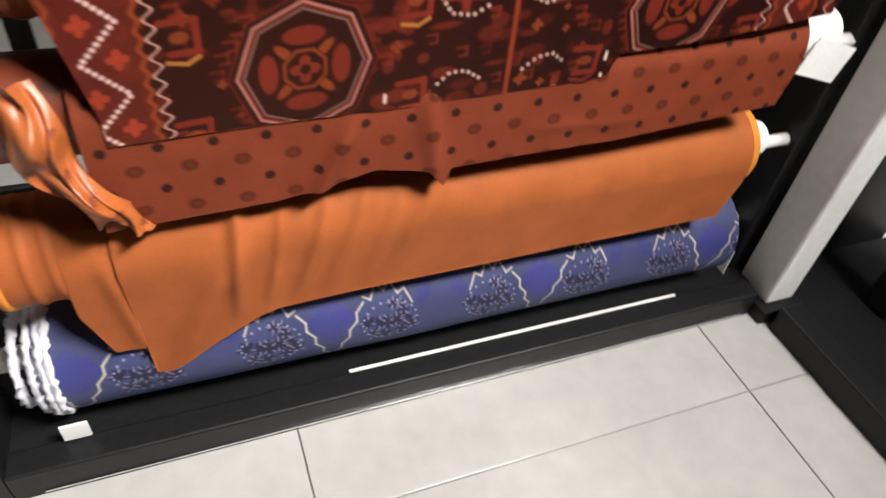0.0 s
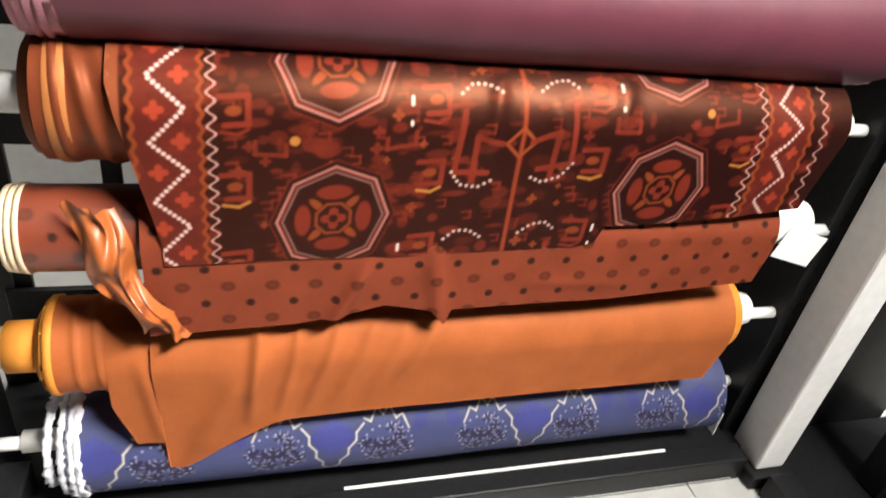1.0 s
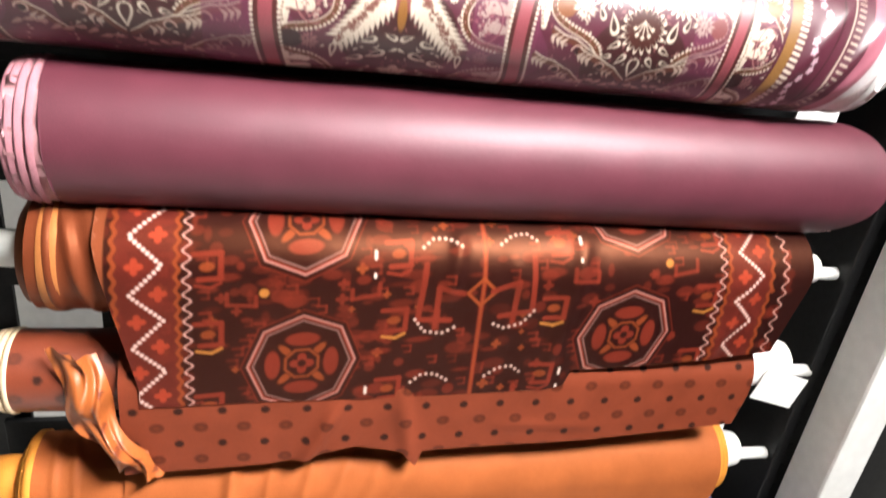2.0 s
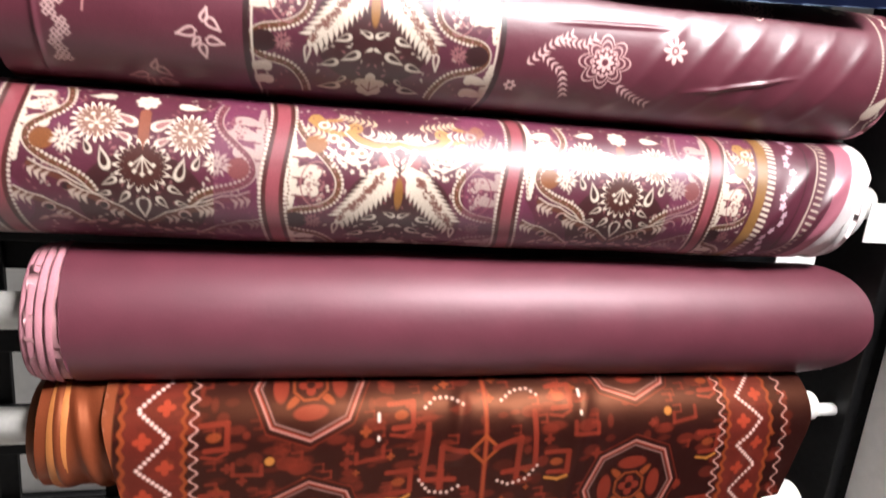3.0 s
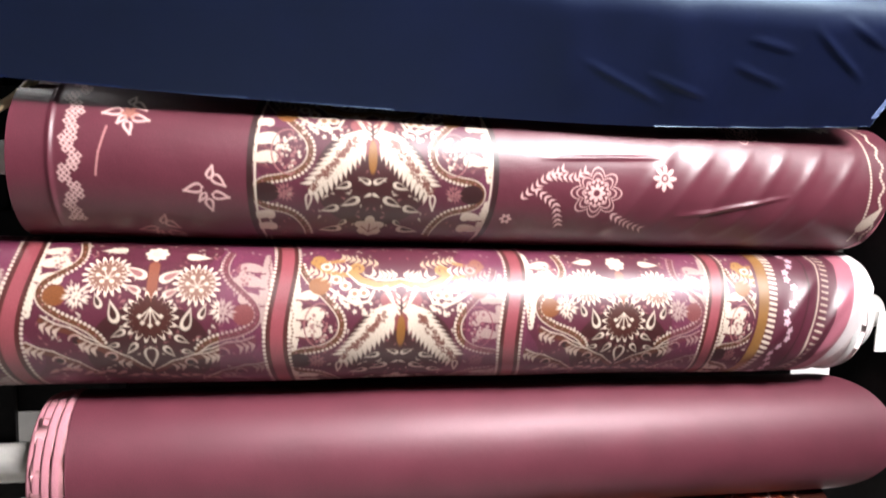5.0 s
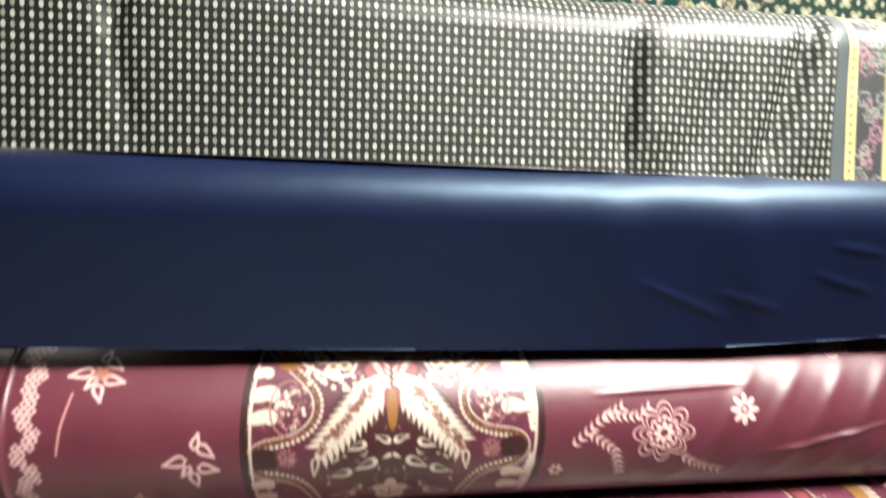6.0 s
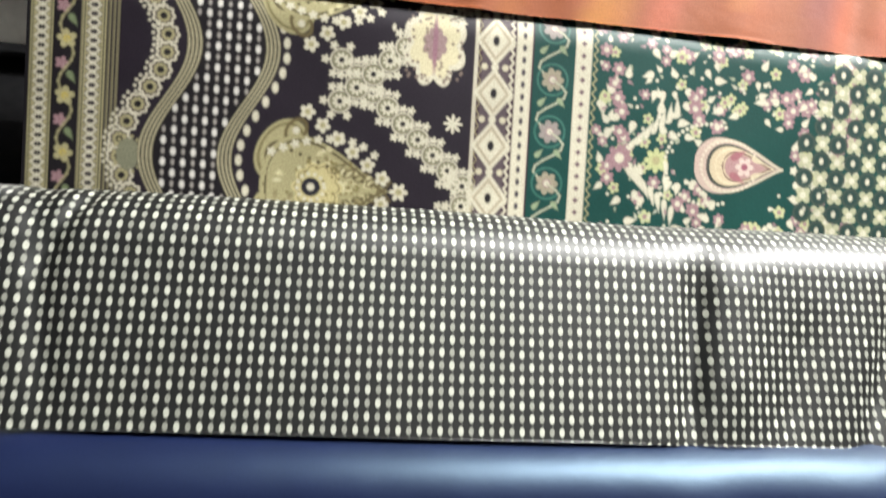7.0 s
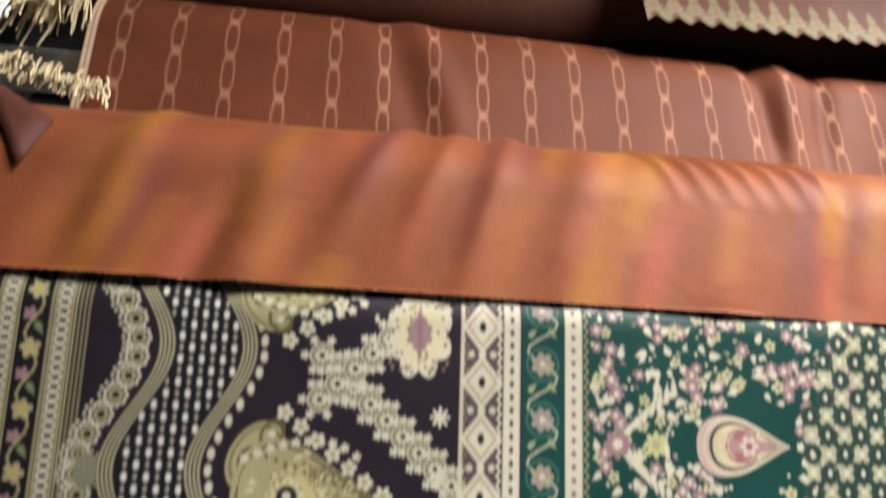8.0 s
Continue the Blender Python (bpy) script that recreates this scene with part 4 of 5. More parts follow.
    for c in (0.190, 0.190 - per, 0.190 + per):
        for q in range(420):
            u, v = r.uniform(-0.040, 0.20), c + r.uniform(-0.084, 0.084)
            if abs(v - c) / 0.050 + abs(u - 0.092) / 0.062 < 1.0:
                continue
            k = r.random()
            if k < 0.5:
                P.drop(u, v, r.uniform(0.0030, 0.0058), r.uniform(0, 6.3), cream, 0, 0.6)
            elif k < 0.72:
                P.flower(u, v, r.uniform(0.0045, 0.0070), 6, rose, cream, 0.35, r.random())
            elif k < 0.86:
                P.flower(u, v, r.uniform(0.0045, 0.0060), 5, (0.50, 0.52, 0.28), rose, 0.4, r.random())
            else:
                P.disc(u, v, 0.0014, cream)
        P.flower(-0.018, c, 0.0115, 8, rose, cream, 0.3)
        P.flower(0.014, c, 0.0105, 8, (0.50, 0.52, 0.26), gold, 0.35)
        for s in (-1, 1):
            for q in range(7):
                P.drop(0.014 + 0.006 * q - 0.02, c + s * (0.014 + 0.0052 * q), 0.0085, s * (0.9 + 0.12 * q), cream, 0, 0.3)
        P.drop(0.092, c, 0.044, 0.0, green, 0, 0.62)
        P.drop(0.088, c, 0.040, 0.0, (0.55, 0.42, 0.36), 0, 0.60)
        P.drop(0.092, c, 0.033, 0.0, (0.05, 0.06, 0.05), 0, 0.58)
        P.drop(0.092, c, 0.030, 0.0, (0.60, 0.50, 0.34), 0, 0.56)
        P.drop(0.096, c, 0.020, 0.0, (0.40, 0.24, 0.24), 0, 0.55)
        P.flower(0.094, c, 0.0085, 6, (0.62, 0.50, 0.44), (0.3, 0.1, 0.14), 0.4)
        P.drop(0.092, c, 0.037, 0.0, (0.62, 0.55, 0.42), 0.0008, 0.60)
        P.drop(0.094, c, 0.0265, 0.0, (0.70, 0.60, 0.42), 0.0006, 0.56)
        P.drop(0.096, c, 0.022, 0.0, (0.12, 0.05, 0.06), 0.0006, 0.56)
        P.beads([(0.080 + 0.026 * math.cos(t2), c + 0.021 * math.sin(t2)) for t2 in np.linspace(0.5, 5.8, 30)], 0.0042, 0.0011, (0.70, 0.62, 0.48))
        for s in (-1, 1):
            P.drop(0.088, c + s * 0.010, 0.008, s * 0.5, (0.34, 0.14, 0.16), 0, 0.4)
            P.drop(0.106, c + s * 0.006, 0.006, -s * 0.4, (0.60, 0.52, 0.36), 0, 0.4)
        P.beads([(0.062 + 0.040 * math.cos(t), c + 0.034 * math.sin(t)) for t in np.linspace(1.2, 5.1, 22)], 0.0045, 0.0016, cream)
        P.flower(0.1400, c, 0.0040, 5, cream, None, 0.4)
    for i in range(30):
        for j in range(22):
            u, v = 0.150 + i * 0.0150, -0.03 + j * 0.0150
            far = u - 0.165 - 0.4 * abs(((v - 0.19 + per / 2) % per) - per / 2)
            if far < -0.03:
                continue
            if (i + j) % 2:
                P.disc(u, v, 0.0085, (0.05, 0.07, 0.055))
                P.disc(u, v, 0.0066, (0.02, 0.05, 0.045))
                P.ellipse(u, v, 0.0020, 0.0028, cream)
            else:
                P.flower(u, v, 0.0082, 4, (0.44, 0.44, 0.29), cream, 0.55, 0.785)
    for q in range(230):  # fine pale buds of the green field
        u, v = r.uniform(-0.038, 0.17), r.uniform(-0.02, 0.30)
        if 0.035 < u < 0.145 and abs((v - 0.190 + per / 2) % per - per / 2) < 0.042:
            continue
        P.drop(u, v, r.uniform(0.0016, 0.0030), r.uniform(0, 6.3), r.choice((cream, (0.42, 0.45, 0.32), rose)), 0, 0.5, 0.85)
    P.lay(whole, U + 0.4745, black)
    return P.C * 0.66


def chain_print(U, V, us, ss):
    """Red-brown cloth with upright pale chains of long links."""
    P = Print(U, V, us, ss, (0.135, 0.040, 0.019), 0.0016)
    line = (0.34, 0.16, 0.10)
    for k in range(24):
        u = -0.472 + 0.0534 * k
        for j in range(9):
            v = 0.012 + 0.046 * j
            P.ellipse(u, v, 0.0060, 0.0258, line, 0.0, 0.0007)
    P.band(-0.506, -0.498, (0.62, 0.48, 0.34))
    P.band(-0.503, -0.5015, (0.25, 0.1, 0.06))
    return P.C


def streaked_rust(U, V, us, ss):
    """Rust cloth; slanting ochre and plum streaks paint the glints of its folds into the colour."""
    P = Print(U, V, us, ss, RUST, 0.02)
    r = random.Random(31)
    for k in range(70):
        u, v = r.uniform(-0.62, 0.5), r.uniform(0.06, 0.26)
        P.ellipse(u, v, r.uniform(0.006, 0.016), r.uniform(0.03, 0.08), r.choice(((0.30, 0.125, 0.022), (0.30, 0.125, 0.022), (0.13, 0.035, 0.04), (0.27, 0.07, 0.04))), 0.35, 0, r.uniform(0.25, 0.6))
    return P.C


def spot_ground(U, V, us, ss):
    """Black ground of the spotted cloth; past its edge a grey strip, a gold border and dark flowers."""
    P = Print(U, V, us, ss, (0.007, 0.0075, 0.0075), 0.002)
    gold = (0.55, 0.47, 0.2)
    P.band(0.268, 0.284, (0.07, 0.085, 0.09))
    P.band(0.285, 0.297, gold)
    P.band(0.297, 0.332, (0.035, 0.035, 0.04))
    P.band(0.332, 0.344, gold)
    for q in range(40):
        P.polygon(0.291, -0.04 + q * 0.010, 0.003, 4, (0.15, 0.1, 0.05))
        P.polygon(0.338, -0.04 + q * 0.010, 0.003, 4, (0.15, 0.1, 0.05))
    r = random.Random(8)
    for q in range(90):
        u, v = r.choice((r.uniform(0.301, 0.328), r.uniform(0.35, 0.52))), r.uniform(-0.03, 0.32)
        P.flower(u, v, r.uniform(0.005, 0.009), 6, r.choice(((0.30, 0.16, 0.2), (0.2, 0.24, 0.2), (0.3, 0.3, 0.25))), None, 0.35, r.random(), 0.0009)
    return P.C


# ---- the shop: floor, walls, ceiling ----
part("floor", box(-2.1, 2.9, -2.6, 1.6, -0.06, -0.004, 0), GROUT, None, smooth=False)
floor = bpy.data.objects["floor"]
tagged(floor, "pale glazed tiles with thin grey joints", "floor", kind="structure")


def wall(name, x0, x1, y0, y1, z0, z1, label):
    ob = part(name, box(x0, x1, y0, y1, z0, z1, 0), DARK_SHELL, None, smooth=False)
    return tagged(ob, label, "wall", kind="structure")


# unseen walls and ceiling, set close and dark to hold down bounced light
wall("wall_north", -2.2, 3.0, 1.6, 1.7, -0.06, 3.25, "plain dark grey wall, unseen, added to keep bounced light low")
wall("wall_south", -2.2, 3.0, -2.7, -2.6, -0.06, 3.25, "plain dark grey wall, unseen, added to keep bounced light low")
wall("wall_west", -2.2, -2.1, -2.6, 1.6, -0.06, 3.25, "plain dark grey wall, unseen, added to keep bounced light low")
wall("wall_east", 2.9, 3.0, -2.6, 1.6, -0.06, 3.25, "plain dark grey wall, unseen, added to keep bounced light low")
tagged(part("ceiling", box(-2.1, 2.9, -2.6, 1.6, 3.13, 3.25, 0), DARK_SHELL, None, smooth=False), "plain dark grey ceiling, unseen, added to keep bounced light low", "ceiling", kind="structure")

# fixtures for both lamps, added out of view
for lx, ly, lz, lw, lh, power, aim, beam in LAMPS:
    fixture = tagged(new("ceiling_light"), "white flat ceiling light, added out of view, with a pale diffuser", "ceiling light", "ceiling lights")
    fixture.location = (lx, ly, 3.13)
    part("housing", box(-lw / 2 - 0.02, lw / 2 + 0.02, -lh / 2 - 0.02, lh / 2 + 0.02, -0.03, 0.0, 0.004), WHITE_METAL, fixture, smooth=False)
    part("diffuser", box(-lw / 2, lw / 2, -lh / 2, lh / 2, -0.042, -0.031, 0.002), DIFFUSER, fixture, "pale glowing diffuser", smooth=False)


# ---- the rack ----
ROWS = [(0.155, 0.09), (0.37, 0.07), (0.575, 0.055), (0.745, 0.075), (0.897, 0.088), (1.09, 0.09), (1.275, 0.093), (1.495, 0.05), (1.672, 0.05), (1.864, 0.05), (1.997, 0.09), (2.165, 0.09), (2.345, 0.09)]
rack = tagged(new("fabric_rack"), "black steel fabric roll rack with white pegs", "rack")


def slotted_upright(x0, x1, y0, y1, z1):
    bm = box(x0, x1, y0, y1, 0.0, z1, 0.003)
    z = 0.12
    while z < z1 - 0.1:
        box((x0 + x1) / 2 - 0.004, (x0 + x1) / 2 + 0.004, y0 - 0.0015, y0 + 0.002, z, z + 0.026, 0, bm)
        z += 0.05
    return bm


part("upright", slotted_upright(-0.80, -0.745, 0.10, 0.19, 2.6), BLACK_METAL, rack, smooth=False)
part("upright", slotted_upright(0.625, 0.675, 0.045, 0.19, 2.6), BLACK_METAL, rack, smooth=False)
part("back_upright", box(-0.80, -0.745, 0.34, 0.40, 0.0, 2.6, 0.003), BLACK_METAL, rack, smooth=False)
part("back_upright", box(0.625, 0.675, 0.34, 0.40, 0.0, 2.6, 0.003), BLACK_METAL, rack, smooth=False)
part("base_beam", box(-0.70, 0.625, -0.045, 0.0, 0.0, 0.062, 0.004), BLACK_METAL, rack, "glossy black base beam", smooth=False)
part("base_lip", box(-0.66, 0.60, -0.0475, -0.0455, 0.010, 0.014, 0), CHROME, rack, "thin bright edge strip", smooth=False)
part("base_plate", box(-0.80, 0.675, 0.0, 0.40, 0.0, 0.045, 0.004), BLACK_METAL, rack, smooth=False)
part("end_plate", box(-0.745, -0.70, -0.045, 0.10, 0.0, 0.10, 0.004), BLACK_METAL, rack, smooth=False)
# a pale line of reflected light, built as a thin white strip
part("label_strip", box(-0.20, 0.45, -0.004, 0.002, 0.0625, 0.0655, 0.001), WHITE_METAL, rack, "thin pale strip in place of a reflection", smooth=False)

# black ladder at the rear, before a white board added for the bright shop beyond
for x in (-0.735, -0.575, 0.50):
    part("rear_rail", box(x, x + 0.03, 0.300, 0.312, 0.1, 2.55, 0.002), BLACK_METAL, rack, smooth=False)
for k in range(13):
    z = 0.22 + 0.178 * k
    part("rear_rung", box(-0.745, 0.625, 0.285, 0.298, z, z + 0.085, 0.002), BLACK_METAL, rack, smooth=False)
# black sheet added to keep the gaps between the upper rolls dark
part("rear_panel", box(-0.745, 0.625, 0.315, 0.325, 0.88, 2.6, 0.002), BLACK_METAL, rack, smooth=False)
board = tagged(new("display_board"), "low white board added for the bright shop behind the rack", "display board")
part("panel", box(-1.8, 1.8, 0.95, 0.98, 0.06, 0.98, 0.004), WHITE_METAL, board, smooth=False)
part("plinth", box(-1.8, 1.8, 0.93, 1.0, 0.0, 0.06, 0.003), BLACK_METAL, board, "black plinth", smooth=False)
part("cap", box(-1.82, 1.82, 0.93, 1.0, 0.98, 1.0, 0.003), BLACK_METAL, board, "black cap rail", smooth=False)

corner = tagged(new("corner_post"), "white square steel post on a black foot", "post")
part("post", box(0.645, 0.715, -0.055, 0.030, 0.035, 2.6, 0.006), WHITE_METAL, corner, smooth=False)
part("foot", box(0.628, 0.728, -0.075, 0.040, 0.0, 0.035, 0.004), BLACK_METAL, corner, "black steel foot", smooth=False)

side = tagged(new("side_rack"), "black steel rack standing crosswise beside the post", "rack")
part("base_beam", box(0.645, 0.70, -1.9, -0.085, 0.0, 0.06, 0.004), BLACK_METAL, side, smooth=False)
part("base_plate", box(0.70, 1.10, -1.9, 0.044, 0.0, 0.034, 0.004), BLACK_METAL, side, smooth=False)
part("rear_panel", box(1.06, 1.08, -1.9, -0.085, 0.04, 2.5, 0.003), BLACK_METAL, side, smooth=False)
# black sheet added behind the post so that the space beside it stays dark
part("end_panel", box(0.676, 1.08, 0.045, 0.065, 0.0, 2.5, 0.003), BLACK_METAL, side, smooth=False)
part("upright", box(0.86, 0.92, -0.16, -0.10, 0.04, 2.5, 0.003), BLACK_METAL, side, smooth=False)
for k in range(5):
    z = 0.16 + 0.178 * k
    arm = part("peg", tube_along_x(-0.11, 0.11, 0, 0, 0.011), WHITE_METAL, side, "white peg")
    arm.matrix_local = Matrix.Translation((0.885, -0.27, z + 0.03)) @ Matrix.Rotation(math.pi / 2, 4, "Z") @ Matrix.Rotation(0.35, 4, "Y")
    hook = part("hook", box(0.87, 0.90, -0.20, -0.15, z, z + 0.05, 0.003), CHROME, side, "small metal hook", smooth=False)


# ---- fabric rolls ----
def lathe(profile, y, z, seg=56):
    bm = bmesh.new()
    rings = [[bm.verts.new((x, y + q * math.cos(2 * math.pi * k / seg), z + q * math.sin(2 * math.pi * k / seg))) for k in range(seg)] for x, q in profile]
    for a, b in zip(rings, rings[1:]):
        for k in range(seg):
            bm.faces.new((a[k], b[k], b[(k + 1) % seg], a[(k + 1) % seg]))
    bmesh.ops.recalc_face_normals(bm, faces=bm.faces)
    return bm


def fray(ob, amount, seed):
    """Makes a rim of cloth uneven."""
    rr = random.Random(seed)
    for v in ob.data.vertices:
        v.co += Vector((rr.uniform(-1, 1), rr.uniform(-1, 1), rr.uniform(-1, 1))) * amount
    return ob


def dye(ob, color):
    """Gives a plain mesh of cloth its colour and a UV along and round the roll."""
    me = ob.data
    n = len(me.vertices)
    me.attributes.new("Col", "FLOAT_COLOR", "POINT").data.foreach_set("color", np.tile(np.array((*color, 1), np.float32), n))
    co = np.empty(n * 3, np.float32)
    me.vertices.foreach_get("co", co)
    co = co.reshape(-1, 3)
    li = np.empty(len(me.loops), np.int32)
    me.loops.foreach_get("vertex_index", li)
    me.uv_layers.new(name="UVMap").data.foreach_set("uv", np.stack([co[li, 0], co[li, 2] + co[li, 1]], -1).astype(np.float32).ravel())
    return ob


CORES = {}
# the rolls lie a little unevenly on their pegs: row, shift in metres, size
UNEVEN = {5: (0.0034, 0.0097, -0.0152, 1.012), 6: (0.0071, 0.0203, -0.0325, 1.025), 7: (0, -0.032, 0, 1.0), 8: (0, -0.03, 0, 1.0), 9: (0.0122, -0.036, -0.1135, 1.070), 10: (0, -0.055, 0, 1.0), 11: (0.0357, 0.0827, -0.2227, 1.16), 12: (0.0401, 0.0931, -0.2556, 1.18)}


def seated(row):
    x, y, z, k = UNEVEN.get(row, (0, 0, 0, 1.0))
    return Matrix.Translation((x, y, z)) @ Matrix.Scale(k, 4)


def roll_base(row, label, color, mat, x0, x1, seed, thin=0.004, edge=None, tube=0.024, tube0=None, tube1=None, group="fabric rolls on the rack"):
    """An empty with the wound layers, the card tube and the pegs that carry it; the visible outer cloth is added by the caller."""
    zc, r = ROWS[row]
    thing = tagged(new("fabric_roll"), label, "fabric roll", group)
    thing.matrix_basis = seated(row) @ Matrix.Translation((0, r, zc))
    inv = Matrix.Translation((0, -r, -zc))
    rr = random.Random(seed)
    rad = r - thin
    prof, steps = [], 7
    for k in range(steps):
        q = tube + (rad - tube) * k / (steps - 1)
        j = rr.uniform(-0.004, 0.010)
        prof += [(x0 + j, q), (x0 + j - 0.001, min(rad, q + (rad - tube) * 0.7 / steps))]
    prof += [(x0 + 0.02, rad), (x1 - 0.02, rad)]
    back = []
    for k in range(steps):
        q = tube + (rad - tube) * k / (steps - 1)
        j = rr.uniform(-0.010, 0.004)
        back += [(x1 + j, q), (x1 + j + 0.001, min(rad, q + (rad - tube) * 0.7 / steps))]
    prof += back[::-1]
    body = dye(part("wound_core", lathe(prof, r, zc), mat, thing), edge or color)
    body.matrix_local = inv
    t0, t1 = tube0 if tube0 is not None else x0 - 0.05, tube1 if tube1 is not None else x1 + 0.05
    core = part("card_tube", tube_along_x(t0, t1, r, zc, tube, tube - 0.004), CARD, thing, "white card tube")
    core.matrix_local = inv
    CORES[thing.name] = core
    for name, a, b in (("peg", -0.750, t0 + 0.03), ("peg", t1 - 0.03, 0.630)):
        if b > a:
            p = part(name, tube_along_x(a, b, r, zc - tube + 0.0155, 0.011, 0, 16), WHITE_METAL, rack, "white peg")
            p.matrix_basis = seated(row)
    return thing, inv, zc, r


def add(ob, inv):
    ob.matrix_local = inv
    return ob


def stations(x0, x1, step):
    return np.arange(x0, x1 + step, step)


# blue damask on the bottom row
thing, inv, zc, r = roll_base(0, "slate blue damask fabric roll with pale stepped outlines", (0.06, 0.07, 0.19), COTTON, -0.63, 0.545, 1, edge=(0.35, 0.36, 0.5), tube=0.018, tube0=-0.70, tube1=0.585)
add(wrap("outer_cloth", thing, DAMASK, zc, r, stations(-0.605, 0.548, 0.0019), arc(r, -0.02, 0.25, 0.0019), damask_print, bulge=lambda U, V: ripple(U, V, 1, 0.0010)), inv)
for k, (x, q) in enumerate(((-0.655, 0.072), (-0.632, 0.086), (-0.618, 0.0925), (-0.609, 0.0925))):
    rr = random.Random(k)
    prof = [(x + rr.uniform(-0.002, 0.002), q - 0.006), (x - 0.002, q), (x + 0.004, q + 0.001), (x + 0.008, q - 0.001), (x + 0.010, q - 0.008)]
    add(fray(dye(part("selvedge", lathe(prof, r, zc, 90), COTTON, thing, "frayed white selvedge"), (0.72, 0.72, 0.78)), 0.0028, k), inv)
part("price_tag", box(0.552, 0.5535, 0.0, 0.04, zc - 0.06, zc + 0.0, 0), PAPER, CORES[thing.name], "small white paper tag", smooth=False)
tail = part("selvedge_tail", box(-0.622, -0.585, -0.008, -0.004, 0.066, 0.10, 0.001), PAPER, thing, "white label hanging from the selvedge", smooth=False)
add(tail, inv)

# plain orange, its end hanging in a corner
ORANGE = (0.36, 0.098, 0.029)
thing, inv, zc, r = roll_base(1, "plain orange cotton fabric roll with a hanging corner", ORANGE, COTTON, -0.63, 0.485, 2, edge=(0.66, 0.25, 0.04), tube=0.03, tube0=-0.70, tube1=0.545)
add(wrap("outer_cloth", thing, COTTON, zc, r, stations(-0.612, 0.47, 0.004), arc(r, -0.03, 0.22, 0.004), plain(ORANGE), bulge=lambda U, V: ripple(U, V, 2, 0.0012) + ridges(U, V, [(-0.585, -0.02, -0.575, 0.2, 0.004, 0.004), (-0.56, -0.02, -0.545, 0.2, 0.004, 0.004)])), inv)
for x, q in ((0.476, 0.073), (0.486, 0.069), (-0.615, 0.0715), (-0.655, 0.037)):
    w = 0.005 if x > -0.65 else 0.024
    add(dye(part("layer_edge", lathe([(x - w, q - 0.006), (x - w, q), (x + w, q + 0.0005), (x + w, q - 0.006)], r, zc), COTTON, thing), (0.66, 0.25, 0.04)), inv)
hem = lambda U: np.interp(U, [-0.50, -0.468, -0.33, -0.30, 0.0, 0.49], [0.300, 0.335, 0.246, 0.236, 0.228, 0.222])
FOLDS = [(-0.335, 0.0, -0.355, 0.20, 0.010, 0.012), (-0.36, 0.12, -0.44, 0.30, 0.02, 0.010), (-0.28, 0.03, -0.31, 0.2, 0.008, 0.006), (-0.22, 0.04, -0.27, 0.2, 0.009, 0.007), (-0.17, 0.05, -0.23, 0.2, 0.010, 0.006), (-0.12, 0.05, -0.18, 0.2, 0.010, 0.005), (-0.07, 0.04, -0.13, 0.16, 0.008, 0.004)]
add(wrap("hanging_cloth", thing, COTTON, zc, r + 0.007, stations(-0.487, 0.47, 0.004), np.arange(-0.03, 0.34, 0.004), plain(ORANGE), left=lambda V: -0.487 + 0.05 * np.clip(V - 0.12, 0, 1), right=lambda V: 0.47 - 0.25 * np.clip(V - 0.15, 0, 1), flat=1.62, y0=-0.008, low=hem, bulge=lambda U, V: ripple(U, V, 3, 0.0012) + ridges(U, V, FOLDS)), inv)
add(wrap("inner_corner", thing, COTTON, zc, r + 0.002, stations(-0.545, -0.42, 0.005), np.arange(0.05, 0.262, 0.005), plain(ORANGE), flat=1.6, y0=-0.001, left=lambda V: -0.56 + 0.32 * np.clip(V - 0.13, 0, 1), bulge=lambda U, V: ridges(U, V, [(-0.5, 0.1, -0.48, 0.26, 0.012, 0.006)])), inv)

part("tube_wrapping", lathe([(0.488, 0.03), (0.489, 0.038), (0.515, 0.0365), (0.535, 0.033), (0.548, 0.03)], r, zc), PAPER, CORES[thing.name], "white paper wrapping").matrix_local = Matrix.Identity(4)

# orange with dots
thing, inv, zc, r = roll_base(2, "orange fabric roll with brown and black dots, partly unrolled", DOTTED, COTTON, -0.625, 0.46, 3, edge=(0.7, 0.5, 0.25), tube=0.036, tube0=-0.69, tube1=0.56)
add(wrap("outer_cloth", thing, SILK, zc, r, stations(-0.615, 0.455, 0.003), arc(r, -0.03, 0.20, 0.003), dot_print, bulge=lambda U, V: ripple(U, V, 5, 0.0008)), inv)
hem2 = lambda U: np.interp(U, [-0.48, -0.40, -0.29, -0.20, -0.17, -0.10, -0.078, -0.07, 0.2, 0.47], [0.228, 0.224, 0.218, 0.200, 0.192, 0.205, 0.232, 0.205, 0.197, 0.175])
add(wrap("hanging_cloth", thing, COTTON, zc, r + 0.008, stations(-0.482, 0.462, 0.0024), np.arange(-0.02, 0.24, 0.0024), dot_print, flat=1.57, y0=-0.012, low=hem2, right=lambda V: 0.462 - 0.2 * np.clip(V - 0.12, 0, 1), bulge=lambda U, V: ripple(U, V, 6, 0.0011) + ridges(U, V, [(-0.20, 0.12, -0.25, 0.23, 0.012, 0.010), (-0.11, 0.10, -0.085, 0.24, 0.014, 0.006), (0.05, 0.16, 0.2, 0.17, 0.01, 0.002)])), inv)


def gather(U, V, us, ss):
    # lighter than the same dotted cloth elsewhere: highlights on the folds put into the colour
    C = np.broadcast_to(np.array((0.38, 0.10, 0.024)), U.shape + (3,)).copy()
    C[(np.sin(U * 160) * np.sin(V * 120) > 0.86)] = (0.16, 0.03, 0.012)
    return C


